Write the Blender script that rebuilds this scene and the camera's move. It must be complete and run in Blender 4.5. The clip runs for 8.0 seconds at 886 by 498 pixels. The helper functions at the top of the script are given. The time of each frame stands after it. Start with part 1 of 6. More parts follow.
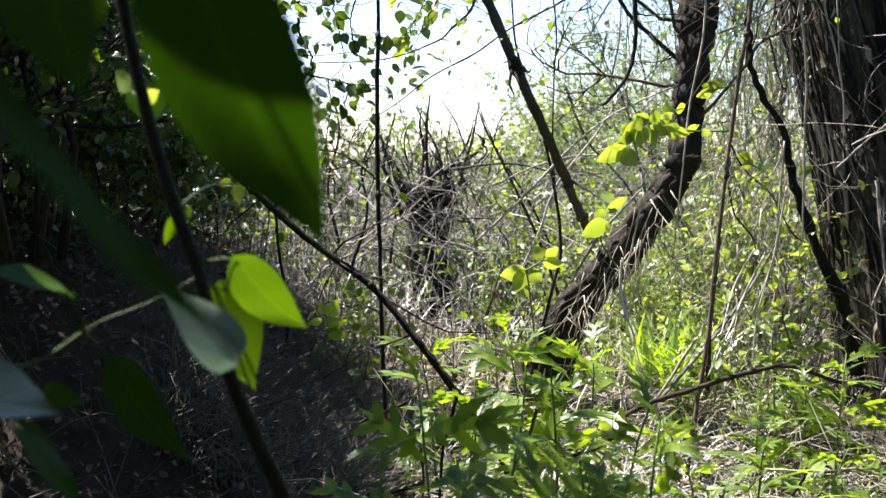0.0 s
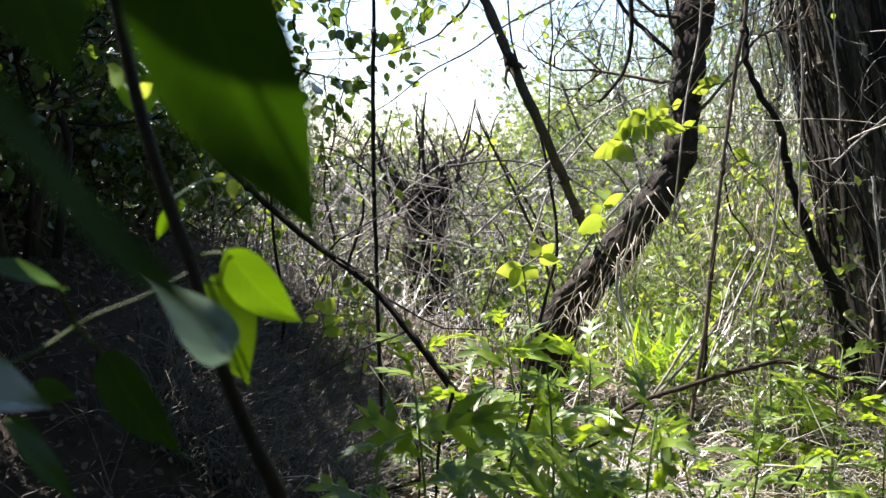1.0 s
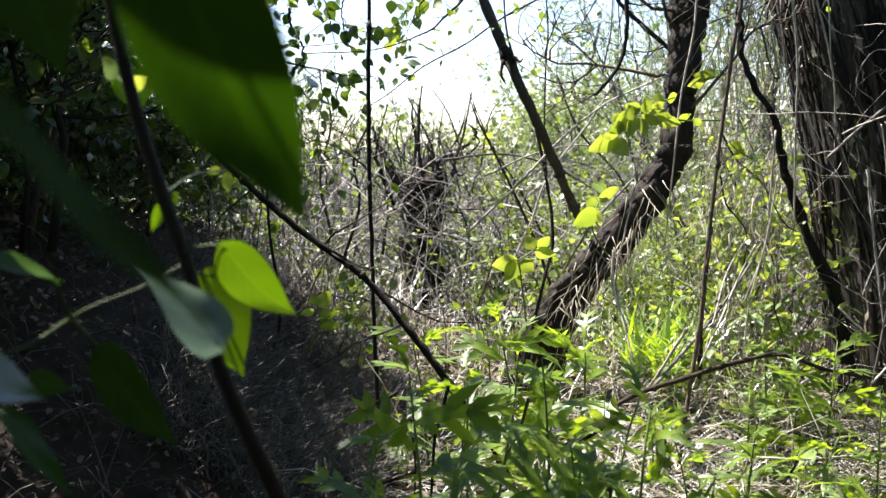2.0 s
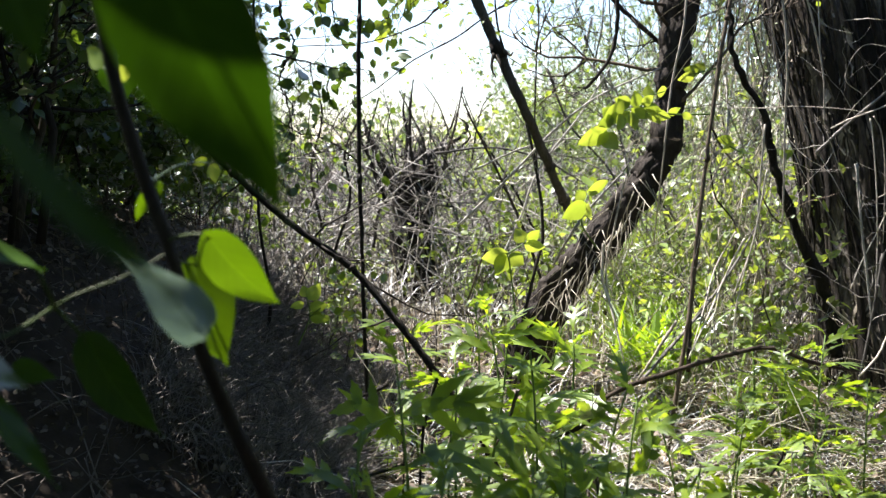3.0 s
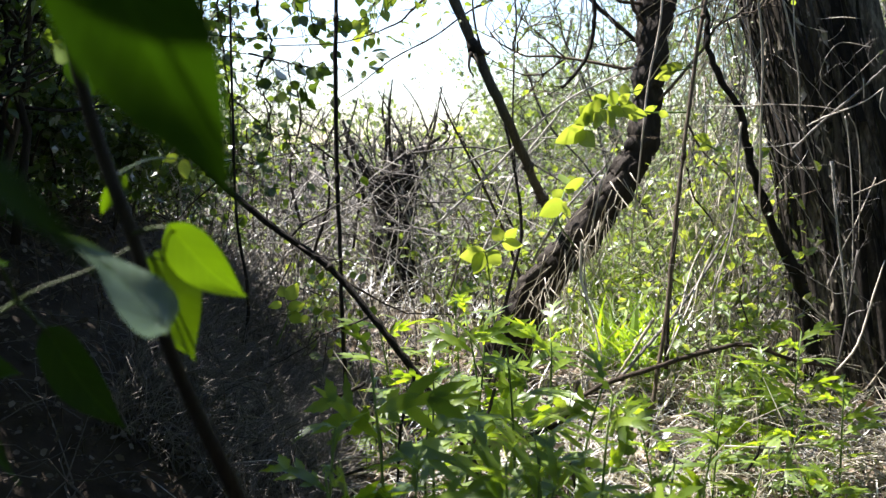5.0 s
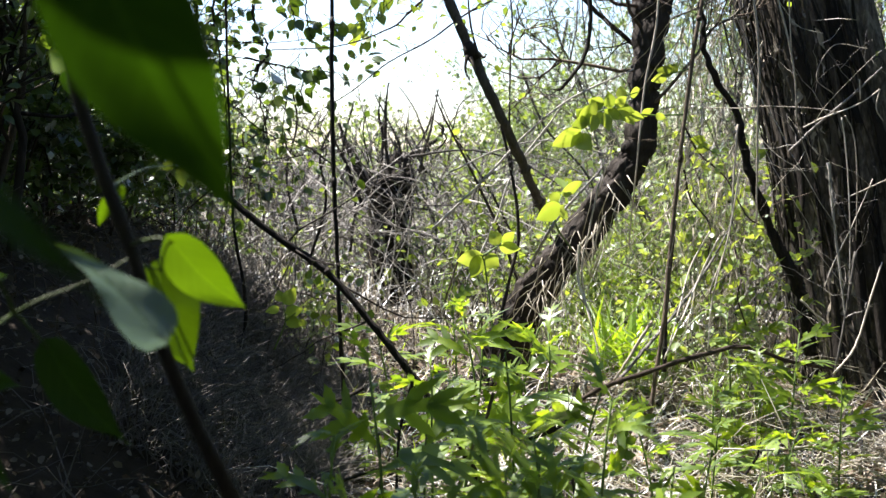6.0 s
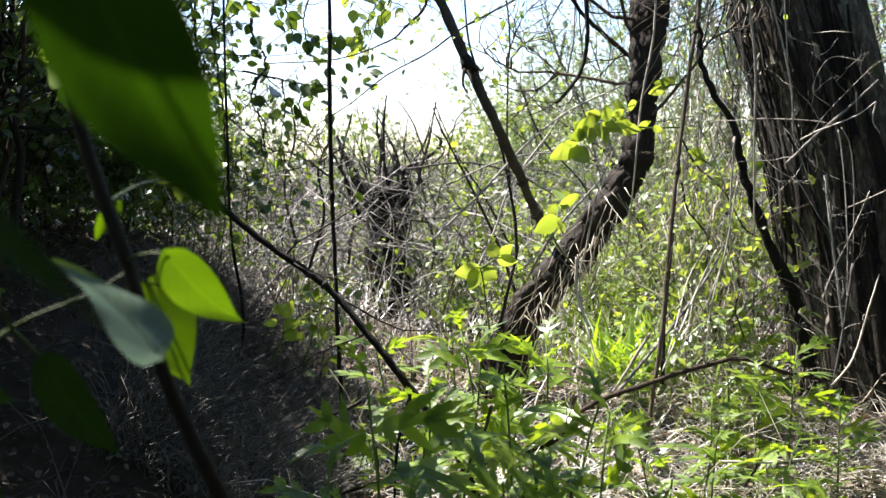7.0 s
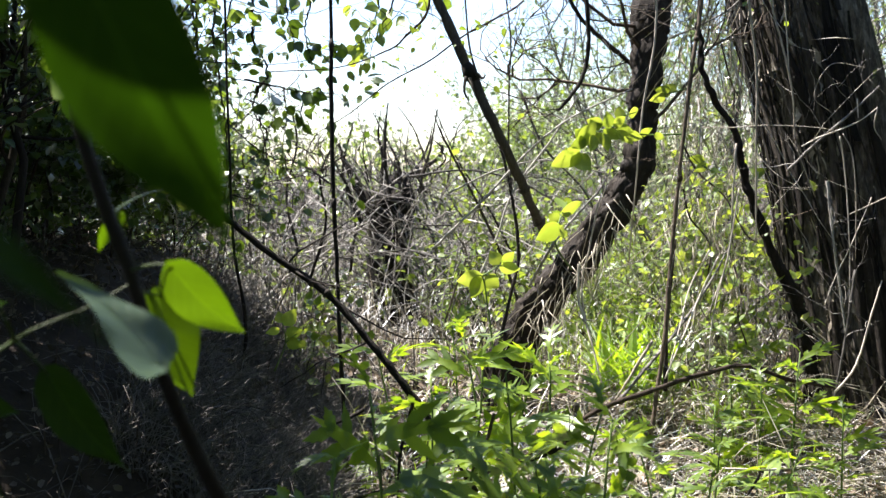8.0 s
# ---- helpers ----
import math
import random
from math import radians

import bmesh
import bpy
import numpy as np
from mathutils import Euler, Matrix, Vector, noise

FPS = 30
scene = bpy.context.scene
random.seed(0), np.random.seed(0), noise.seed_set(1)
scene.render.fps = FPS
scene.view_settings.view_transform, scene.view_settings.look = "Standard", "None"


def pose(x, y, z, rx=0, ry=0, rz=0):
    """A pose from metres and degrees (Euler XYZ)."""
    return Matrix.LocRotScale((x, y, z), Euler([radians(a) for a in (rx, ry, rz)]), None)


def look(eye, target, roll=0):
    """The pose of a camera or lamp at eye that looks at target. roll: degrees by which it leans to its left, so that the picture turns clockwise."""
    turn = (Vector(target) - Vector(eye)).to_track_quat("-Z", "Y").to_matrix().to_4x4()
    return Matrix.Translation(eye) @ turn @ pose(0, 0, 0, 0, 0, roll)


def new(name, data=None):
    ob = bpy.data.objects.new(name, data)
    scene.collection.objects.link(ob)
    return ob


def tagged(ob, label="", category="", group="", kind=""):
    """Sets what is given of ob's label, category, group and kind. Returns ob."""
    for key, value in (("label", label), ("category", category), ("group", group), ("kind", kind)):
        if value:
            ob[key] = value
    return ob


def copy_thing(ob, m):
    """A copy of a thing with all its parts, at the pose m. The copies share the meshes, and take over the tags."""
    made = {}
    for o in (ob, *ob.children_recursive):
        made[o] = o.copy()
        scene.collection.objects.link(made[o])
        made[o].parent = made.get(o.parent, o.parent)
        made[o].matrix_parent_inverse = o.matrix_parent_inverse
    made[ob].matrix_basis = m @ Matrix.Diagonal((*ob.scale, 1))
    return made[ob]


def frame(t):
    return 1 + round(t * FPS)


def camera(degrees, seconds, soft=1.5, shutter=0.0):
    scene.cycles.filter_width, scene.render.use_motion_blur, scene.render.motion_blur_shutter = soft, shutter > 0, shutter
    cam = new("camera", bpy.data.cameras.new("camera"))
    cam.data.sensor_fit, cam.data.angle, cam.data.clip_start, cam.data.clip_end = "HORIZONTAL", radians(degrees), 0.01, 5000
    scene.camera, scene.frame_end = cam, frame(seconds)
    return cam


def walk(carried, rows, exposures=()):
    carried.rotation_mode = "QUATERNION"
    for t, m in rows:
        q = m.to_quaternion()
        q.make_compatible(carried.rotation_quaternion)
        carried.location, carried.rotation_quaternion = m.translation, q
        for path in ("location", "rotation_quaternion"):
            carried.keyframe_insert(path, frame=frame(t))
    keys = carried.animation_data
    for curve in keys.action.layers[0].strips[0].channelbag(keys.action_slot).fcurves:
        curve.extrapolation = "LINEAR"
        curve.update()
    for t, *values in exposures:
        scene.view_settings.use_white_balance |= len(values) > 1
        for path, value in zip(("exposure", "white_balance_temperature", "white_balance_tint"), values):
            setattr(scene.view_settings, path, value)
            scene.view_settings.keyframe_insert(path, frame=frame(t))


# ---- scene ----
cam = camera(46.2, 8.0, soft=1.4)
PATH = [
    (0, (0.049, -0.213, 0.925), (0.038, 1.779, 0.744), 0.0),
    (0.5, (0.05, -0.21, 0.923), (0.043, 1.781, 0.74), -0.1),
    (1, (0.051, -0.209, 0.921), (0.046, 1.783, 0.736), -0.1),
    (1.5, (0.052, -0.211, 0.92), (0.049, 1.78, 0.731), -0.2),
    (3, (0.061, -0.216, 0.916), (0.077, 1.774, 0.709), -0.0),
    (3.5, (0.067, -0.222, 0.912), (0.09, 1.768, 0.708), -0.1),
    (4, (0.071, -0.219, 0.91), (0.105, 1.77, 0.706), 0.1),
    (4.5, (0.075, -0.218, 0.907), (0.118, 1.771, 0.703), -0.0),
    (6, (0.072, -0.212, 0.914), (0.128, 1.777, 0.713), -0.5),
    (6.5, (0.075, -0.215, 0.916), (0.133, 1.775, 0.728), -0.5),
    (7, (0.074, -0.214, 0.916), (0.133, 1.777, 0.738), -0.6),
    (7.5, (0.073, -0.214, 0.917), (0.132, 1.778, 0.747), -0.7),
    (8, (0.073, -0.214, 0.919), (0.129, 1.778, 0.754), -0.8),
]
walk(cam, [(t, look(eye, aim, roll)) for t, eye, aim, roll in PATH], exposures=[(0, 1.97, 6500, 18), (8, 2.0, 6500, 18)])
cam.data.dof.use_dof = True
cam.data.dof.focus_distance = 2.7
cam.data.dof.aperture_fstop = 7

# ---- light ----
SUN_EL, SUN_AZ = radians(61), radians(-55)
sun_way = Vector((math.sin(SUN_AZ) * math.cos(SUN_EL), math.cos(SUN_AZ) * math.cos(SUN_EL), math.sin(SUN_EL)))
sun = new("sun", bpy.data.lights.new("sun", "SUN"))
sun.data.energy, sun.data.angle, sun.data.color = 5.0, radians(0.5), (1.0, 0.95, 0.86)
sun.matrix_world = look(sun_way * 60, (0, 0, 0))
world = bpy.data.worlds.new("sky")
scene.world = world
world.use_nodes = True
sky = world.node_tree.nodes.new("ShaderNodeTexSky")
sky.sky_type, sky.sun_disc = "NISHITA", False
sky.sun_elevation, sky.sun_rotation = SUN_EL, SUN_AZ
sky.dust_density, sky.air_density, sky.ozone_density, sky.altitude = 0.25, 1.0, 2.2, 300
world.node_tree.links.new(sky.outputs[0], world.node_tree.nodes["Background"].inputs[0])
world.node_tree.nodes["Background"].inputs[1].default_value = 0.08


# ---- materials ----
def graph(name):
    m = bpy.data.materials.new(name)
    m.use_nodes = True
    t = m.node_tree
    t.nodes.clear()
    out = t.nodes.new("ShaderNodeOutputMaterial")

    def add(kind, props=None, **sockets):
        n = t.nodes.new(kind)
        for k, v in (props or {}).items():
            if k == "operation":
                n.operation = v
            elif k == "blend_type":
                n.blend_type = v
            elif k == "data_type":
                n.data_type = v
        for k, v in sockets.items():
            s = n.inputs[int(k[1:])] if k[0] == "i" and k[1:].isdigit() else n.inputs[k.replace("_", " ")]
            if isinstance(v, bpy.types.NodeSocket):
                t.links.new(v, s)
            else:
                s.default_value = v
        return n
    return m, t, out, add


def ramp(add, fac, stops):
    n = add("ShaderNodeValToRGB", Fac=fac)
    e = n.color_ramp.elements
    while len(e) < len(stops):
        e.new(0.5)
    for el, (p, c) in zip(e, stops):
        el.position, el.color = p, (*c, 1)
    return n.outputs[0]


def leaf_material(name, dark, mid, light, glow, rough=0.45, through_share=0.5, gloss=0.06, veins=False, sheen=0.35):
    """Thin leaf: diffuse, translucent and a waxy coat, with tone varied leaf by leaf."""
    m, t, out, add = graph(name)
    geo = add("ShaderNodeNewGeometry")
    tex = add("ShaderNodeTexCoord")
    grain = add("ShaderNodeTexNoise", Vector=tex.outputs["Object"], Scale=38.0, Detail=4.0)
    big = add("ShaderNodeTexNoise", Vector=tex.outputs["Object"], Scale=3.0, Detail=2.0)
    info = add("ShaderNodeObjectInfo")
    vary = add("ShaderNodeMath", {"operation": "ADD"}, i0=geo.outputs["Random Per Island"], i1=info.outputs["Random"])
    vary = add("ShaderNodeMath", {"operation": "FRACT"}, i0=vary.outputs[0])
    tone = add("ShaderNodeMath", {"operation": "MULTIPLY_ADD"}, i0=vary.outputs[0], i1=0.6, i2=0.0)
    tone = add("ShaderNodeMath", {"operation": "MULTIPLY_ADD"}, i0=grain.outputs[0], i1=0.35, i2=tone.outputs[0])
    tone = add("ShaderNodeMath", {"operation": "MULTIPLY_ADD"}, i0=big.outputs[0], i1=0.2, i2=tone.outputs[0])
    col = ramp(add, tone.outputs[0], [(0.1, dark), (0.5, mid), (0.95, light)])
    bump_in = grain.outputs[0]
    if veins:
        uv = add("ShaderNodeSeparateXYZ", Vector=tex.outputs["UV"])
        off = add("ShaderNodeMath", {"operation": "ABSOLUTE"}, i0=uv.outputs[0])
        slant = add("ShaderNodeMath", {"operation": "MULTIPLY_ADD"}, i0=off.outputs[0], i1=-0.28, i2=uv.outputs[1])
        rows = add("ShaderNodeMath", {"operation": "MULTIPLY"}, i0=slant.outputs[0], i1=44.0)
        wave = add("ShaderNodeMath", {"operation": "SINE"}, i0=rows.outputs[0])
        side = add("ShaderNodeMapRange", i0=wave.outputs[0], i1=0.93, i2=1.0, i3=0.0, i4=0.5)
        rib = add("ShaderNodeMapRange", i0=off.outputs[0], i1=0.05, i2=0.0, i3=0.0, i4=1.0)
        vein = add("ShaderNodeMath", {"operation": "MAXIMUM"}, i0=side.outputs[0], i1=rib.outputs[0])
        mix = add("ShaderNodeMix", {"data_type": "RGBA"}, Factor=vein.outputs[0])
        share = add("ShaderNodeMath", {"operation": "MULTIPLY"}, i0=vein.outputs[0], i1=0.45)
        t.links.new(share.outputs[0], mix.inputs[0])
        t.links.new(col, mix.inputs[6])
        mix.inputs[7].default_value = (*[min(1, c * 1.6) for c in light], 1)
        col = mix.outputs[2]
        bump_in = add("ShaderNodeMath", {"operation": "MULTIPLY_ADD"}, i0=vein.outputs[0], i1=-0.8, i2=grain.outputs[0]).outputs[0]
    bump = add("ShaderNodeBump", Height=bump_in, Strength=0.35, Distance=0.002)
    front = add("ShaderNodeBsdfDiffuse", Color=col, Normal=bump.outputs[0])
    tint = add("ShaderNodeMix", {"data_type": "RGBA", "blend_type": "MULTIPLY"})
    tint.inputs[0].default_value = 1.0
    t.links.new(col, tint.inputs[6])
    tint.inputs[7].default_value = (*glow, 1)
    back = add("ShaderNodeBsdfTranslucent", Color=tint.outputs[2], Normal=bump.outputs[0])
    body = add("ShaderNodeMixShader", Fac=through_share, i1=front.outputs[0], i2=back.outputs[0])
    wax = add("ShaderNodeBsdfGlossy", Color=(0.9, 0.95, 1.0, 1), Roughness=rough, Normal=bump.outputs[0])
    fres = add("ShaderNodeLayerWeight", Blend=0.25)
    coat = add("ShaderNodeMath", {"operation": "MULTIPLY_ADD"}, i0=fres.outputs["Fresnel"], i1=sheen, i2=gloss)
    full = add("ShaderNodeMixShader", Fac=coat.outputs[0], i1=body.outputs[0], i2=wax.outputs[0])
    t.links.new(full.outputs[0], out.inputs[0])
    return m


def rough_material(name, stops, scale=(6, 6, 6), detail=6.0, bump=0.6, rough=0.85, spots=None, island=0.5):
    """Bark, straw, soil: noise at two scales over a colour ramp, with relief."""
    m, t, out, add = graph(name)
    tex = add("ShaderNodeTexCoord")
    geo = add("ShaderNodeNewGeometry")
    info = add("ShaderNodeObjectInfo")
    place = add("ShaderNodeMapping", Vector=tex.outputs["Object"], Scale=scale)
    fine = add("ShaderNodeTexNoise", Vector=place.outputs[0], Scale=7.0, Detail=detail, Roughness=0.7)
    wide = add("ShaderNodeTexNoise", Vector=place.outputs[0], Scale=1.1, Detail=3.0)
    tone = add("ShaderNodeMath", {"operation": "MULTIPLY_ADD"}, i0=fine.outputs[0], i1=0.75, i2=-0.1)
    tone = add("ShaderNodeMath", {"operation": "MULTIPLY_ADD"}, i0=wide.outputs[0], i1=0.4, i2=tone.outputs[0])
    var = add("ShaderNodeMath", {"operation": "ADD"}, i0=geo.outputs["Random Per Island"], i1=info.outputs["Random"])
    var = add("ShaderNodeMath", {"operation": "FRACT"}, i0=var.outputs[0])
    var = add("ShaderNodeMath", {"operation": "MULTIPLY_ADD"}, i0=var.outputs[0], i1=island, i2=-0.5 * island)
    tone = add("ShaderNodeMath", {"operation": "ADD"}, i0=tone.outputs[0], i1=var.outputs[0])
    col = ramp(add, tone.outputs[0], stops)
    b = add("ShaderNodeBump", Height=fine.outputs[0], Strength=bump, Distance=0.01)
    p = add("ShaderNodeBsdfPrincipled", Base_Color=col, Roughness=rough, Normal=b.outputs[0])
    p.inputs["Specular IOR Level"].default_value = 0.25
    t.links.new(p.outputs[0], out.inputs[0])
    return m


LEAF_NEAR = leaf_material("broad_leaf", (0.03, 0.066, 0.01), (0.046, 0.1, 0.013), (0.066, 0.135, 0.018), (0.44, 0.58, 0.06), 0.4, 0.45, 0.012, veins=True, sheen=0.06)
# brighter copy of the broad leaf, the sunlit look put into its colour
LEAF_LIT = leaf_material("lit_broad_leaf", (0.024, 0.05, 0.004), (0.036, 0.07, 0.005), (0.05, 0.09, 0.008), (1.75, 1.85, 0.2), 0.4, 0.5, 0.02, veins=True)
LEAF_WAXY = leaf_material("waxy_leaf", (0.03, 0.06, 0.02), (0.045, 0.085, 0.03), (0.06, 0.11, 0.045), (1.6, 1.7, 0.5), 0.42, 0.2, 0.11, veins=True, sheen=0.48)
LEAF_FRESH = leaf_material("fresh_leaf", (0.11, 0.18, 0.03), (0.17, 0.26, 0.05), (0.25, 0.35, 0.09), (2.3, 1.95, 0.8), 0.45, 0.5, 0.035, sheen=0.22)
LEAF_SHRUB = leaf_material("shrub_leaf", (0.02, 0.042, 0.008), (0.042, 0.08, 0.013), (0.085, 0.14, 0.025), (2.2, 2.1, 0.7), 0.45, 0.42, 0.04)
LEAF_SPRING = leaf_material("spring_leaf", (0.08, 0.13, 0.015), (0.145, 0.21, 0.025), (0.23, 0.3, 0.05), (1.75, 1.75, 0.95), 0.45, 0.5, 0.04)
LEAF_HERB = leaf_material("herb_leaf", (0.035, 0.075, 0.008), (0.1, 0.17, 0.016), (0.23, 0.33, 0.035), (2.6, 2.4, 0.6), 0.4, 0.55, 0.03, sheen=0.22)
LEAF_WILLOW = leaf_material("willow_leaf", (0.06, 0.09, 0.03), (0.11, 0.155, 0.05), (0.19, 0.25, 0.085), (1.6, 1.7, 0.9), 0.5, 0.45, 0.03)
GRASS = leaf_material("grass_blade", (0.09, 0.16, 0.015), (0.17, 0.28, 0.025), (0.28, 0.4, 0.05), (2.1, 2.0, 0.6), 0.45, 0.5, 0.04)
STRAW = leaf_material("straw", (0.12, 0.10, 0.07), (0.34, 0.31, 0.23), (0.68, 0.64, 0.52), (1.0, 0.95, 0.8), 0.6, 0.25, 0.03)
LITTER = leaf_material("dead_leaf", (0.06, 0.04, 0.025), (0.15, 0.11, 0.07), (0.32, 0.25, 0.17), (1.0, 0.9, 0.7), 0.6, 0.2, 0.02)
# dead leaf again, with the slope's shade put into a darker colour
LITTER_SHADED = leaf_material("shaded_dead_leaf", (0.05, 0.044, 0.037), (0.105, 0.093, 0.078), (0.18, 0.16, 0.135), (1.0, 0.9, 0.7), 0.7, 0.15, 0.0, sheen=0.03)
PALE_VINE = rough_material("bleached_vine", [(0.1, (0.25, 0.22, 0.18)), (0.5, (0.5, 0.46, 0.4)), (0.9, (0.75, 0.71, 0.64))], (30, 30, 8), bump=0.3)
BARK_DARK = rough_material("dark_bark", [(0.2, (0.008, 0.007, 0.006)), (0.52, (0.026, 0.022, 0.018)), (0.9, (0.12, 0.105, 0.085))], (9, 9, 2.2), bump=0.9)
BARK_LEAN = rough_material("mottled_bark", [(0.2, (0.009, 0.0075, 0.006)), (0.52, (0.036, 0.031, 0.026)), (0.9, (0.17, 0.15, 0.125))], (9, 9, 2.2), bump=1.0)
BARK_SHAG = rough_material("shaggy_bark", [(0.3, (0.006, 0.005, 0.0045)), (0.52, (0.024, 0.021, 0.018)), (0.68, (0.1, 0.09, 0.076)), (0.88, (0.32, 0.29, 0.245))], (9, 9, 2.6), detail=8.0, bump=1.0, island=0.5)
BARK_FLAKE = rough_material("bark_flake", [(0.2, (0.015, 0.013, 0.010)), (0.45, (0.11, 0.098, 0.08)), (0.7, (0.34, 0.31, 0.255)), (0.92, (0.52, 0.465, 0.38))], (14, 14, 4), bump=0.7, island=0.6)
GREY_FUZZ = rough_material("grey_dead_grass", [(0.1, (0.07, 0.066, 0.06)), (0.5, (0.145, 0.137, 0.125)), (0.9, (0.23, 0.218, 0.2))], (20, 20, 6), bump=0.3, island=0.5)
# stalks of the slope, darkened in colour to stand for shade
STALK_SHADED = rough_material("shaded_stalk", [(0.1, (0.035, 0.031, 0.027)), (0.5, (0.085, 0.078, 0.069)), (0.9, (0.17, 0.158, 0.14))], (20, 20, 6), bump=0.3, island=0.5)
TWIG_GREY = rough_material("grey_twig", [(0.1, (0.03, 0.0285, 0.026)), (0.5, (0.14, 0.135, 0.125)), (0.9, (0.48, 0.465, 0.43))], (20, 20, 6), bump=0.4, island=0.7)
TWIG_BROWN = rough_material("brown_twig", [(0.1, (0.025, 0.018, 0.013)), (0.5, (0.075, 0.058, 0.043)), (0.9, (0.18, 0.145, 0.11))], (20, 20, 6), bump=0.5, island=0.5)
POLE_BARK = rough_material("weathered_pole", [(0.1, (0.022, 0.019, 0.016)), (0.5, (0.06, 0.053, 0.044)), (0.9, (0.15, 0.135, 0.115))], (30, 30, 5), bump=0.6)
STEM_GREEN = rough_material("green_stem", [(0.1, (0.05, 0.09, 0.02)), (0.6, (0.12, 0.2, 0.05)), (0.95, (0.22, 0.3, 0.1))], (30, 30, 8), bump=0.2, rough=0.55, island=0.3)
STEM_YOUNG = rough_material("young_stalk", [(0.1, (0.014, 0.03, 0.003)), (0.6, (0.03, 0.06, 0.006)), (0.95, (0.055, 0.095, 0.012))], (30, 30, 8), bump=0.2, rough=0.5, island=0.3)
STEM_RED = rough_material("woody_shoot", [(0.1, (0.005, 0.004, 0.0035)), (0.5, (0.01, 0.008, 0.0065)), (0.9, (0.028, 0.023, 0.018))], (40, 40, 10), bump=0.5, rough=0.6)
SOIL = rough_material("soil", [(0.15, (0.012, 0.009, 0.006)), (0.5, (0.042, 0.032, 0.022)), (0.9, (0.14, 0.11, 0.075))], (2.5, 2.5, 2.5), detail=9.0, bump=0.9)


# ---- builders ----
def mesh_object(name, verts, faces, material, parent=None, label="", smooth=True, uvs=None):
    me = bpy.data.meshes.new(name)
    me.from_pydata(verts, [], faces)
    if uvs is not None:
        layer = me.uv_layers.new(name="uv")
        idx = np.empty(len(me.loops), dtype=np.int32)
        me.loops.foreach_get("vertex_index", idx)
        layer.data.foreach_set("uv", np.asarray(uvs, dtype=np.float32)[idx].ravel())
    me.materials.append(material)
    if smooth:
        me.polygons.foreach_set("use_smooth", [True] * len(me.polygons))
    ob = new(name, me)
    if parent is not None:
        ob.parent = parent
    if label:
        tagged(ob, label)
    return ob


def thing(name, label, category, at=(0, 0, 0), group="", kind=""):
    ob = new(name)
    ob.location = at
    return tagged(ob, label, category, group, kind)


def unit(v):
    v = np.asarray(v, float)
    return v / max(1e-9, np.linalg.norm(v))


def smooth_line(points, per=5):
    """Catmull-Rom through the points."""
    p = np.asarray(points, float)
    if len(p) < 3:
        k = np.linspace(0, 1, per + 1)[:, None]
        return p[0] * (1 - k) + p[-1] * k
    q = np.vstack([2 * p[0] - p[1], p, 2 * p[-1] - p[-2]])
    out = []
    for i in range(1, len(q) - 2):
        for s in np.linspace(0, 1, per, endpoint=False):
            a, b, c, d = q[i - 1:i + 3]
            out.append(0.5 * (2 * b + (c - a) * s + (2 * a - 5 * b + 4 * c - d) * s * s + (3 * b - a - 3 * c + d) * s ** 3))
    out.append(p[-1])
    return np.array(out)


def tube_data(lines, sides=4):
    """Swept tubes: lines of (points, radii). Returns vertices and faces."""
    V, F, n0 = [], [], 0
    ang = np.linspace(0, 2 * np.pi, sides, endpoint=False)
    ca, sa = np.cos(ang), np.sin(ang)
    for pts, rad in lines:
        pts = np.asarray(pts, float)
        n = len(pts)
        rad = np.broadcast_to(np.asarray(rad, float), (n,))
        tan = np.gradient(pts, axis=0)
        tan /= np.linalg.norm(tan, axis=1, keepdims=True) + 1e-9
        ref = np.array([0.31, 0.95, 0.1]) if abs(tan[0][1]) < 0.8 else np.array([1.0, 0.1, 0.2])
        a = np.cross(tan, ref)
        a /= np.linalg.norm(a, axis=1, keepdims=True) + 1e-9
        b = np.cross(tan, a)
        ring = pts[:, None] + rad[:, None, None] * (a[:, None] * ca[None, :, None] + b[:, None] * sa[None, :, None])
        V.append(ring.reshape(-1, 3))
        k = np.arange(sides)
        k2 = (k + 1) % sides
        for i in range(n - 1):
            o = n0 + i * sides
            F.extend(zip((o + k).tolist(), (o + k2).tolist(), (o + sides + k2).tolist(), (o + sides + k).tolist()))
        F.append(tuple(n0 + j for j in range(sides - 1, -1, -1)))
        F.append(tuple(n0 + (n - 1) * sides + j for j in range(sides)))
        n0 += n * sides
    return np.vstack(V).tolist(), F


def tubes(name, lines, material, parent=None, label="", sides=4):
    v, f = tube_data(lines, sides)
    return mesh_object(name, v, f, material, parent, label)


def frames_of(way, up):
    """Rotation matrices with y along way and z near up, row by row."""
    way = way / (np.linalg.norm(way, axis=1, keepdims=True) + 1e-9)
    x = np.cross(way, up)
    x /= np.linalg.norm(x, axis=1, keepdims=True) + 1e-9
    z = np.cross(x, way)
    return np.stack([x, way, z], axis=2)


OVAL = (np.array([(0, 0, 0), (-0.34, 0.33, 0.07), (0, 0.36, -0.03), (0.34, 0.33, 0.07), (-0.27, 0.66, 0.04), (0, 0.68, -0.05), (0.27, 0.66, 0.04), (0, 1, -0.12)]),
        [(0, 2, 1), (0, 3, 2), (1, 2, 5, 4), (2, 3, 6, 5), (4, 5, 7), (5, 6, 7)])
LANCE = (np.array([(0, 0, 0), (-0.1, 0.35, 0.02), (0.1, 0.35, 0.02), (0.0, 1, -0.08)]), [(0, 2, 3, 1)])
CURL = (np.array([(0, 0, 0), (-0.3, 0.3, 0.16), (0.3, 0.35, 0.12), (-0.22, 0.7, 0.25), (0.25, 0.66, 0.02), (0.05, 1, 0.2)]),
        [(0, 2, 1), (1, 2, 4, 3), (3, 4, 5)])


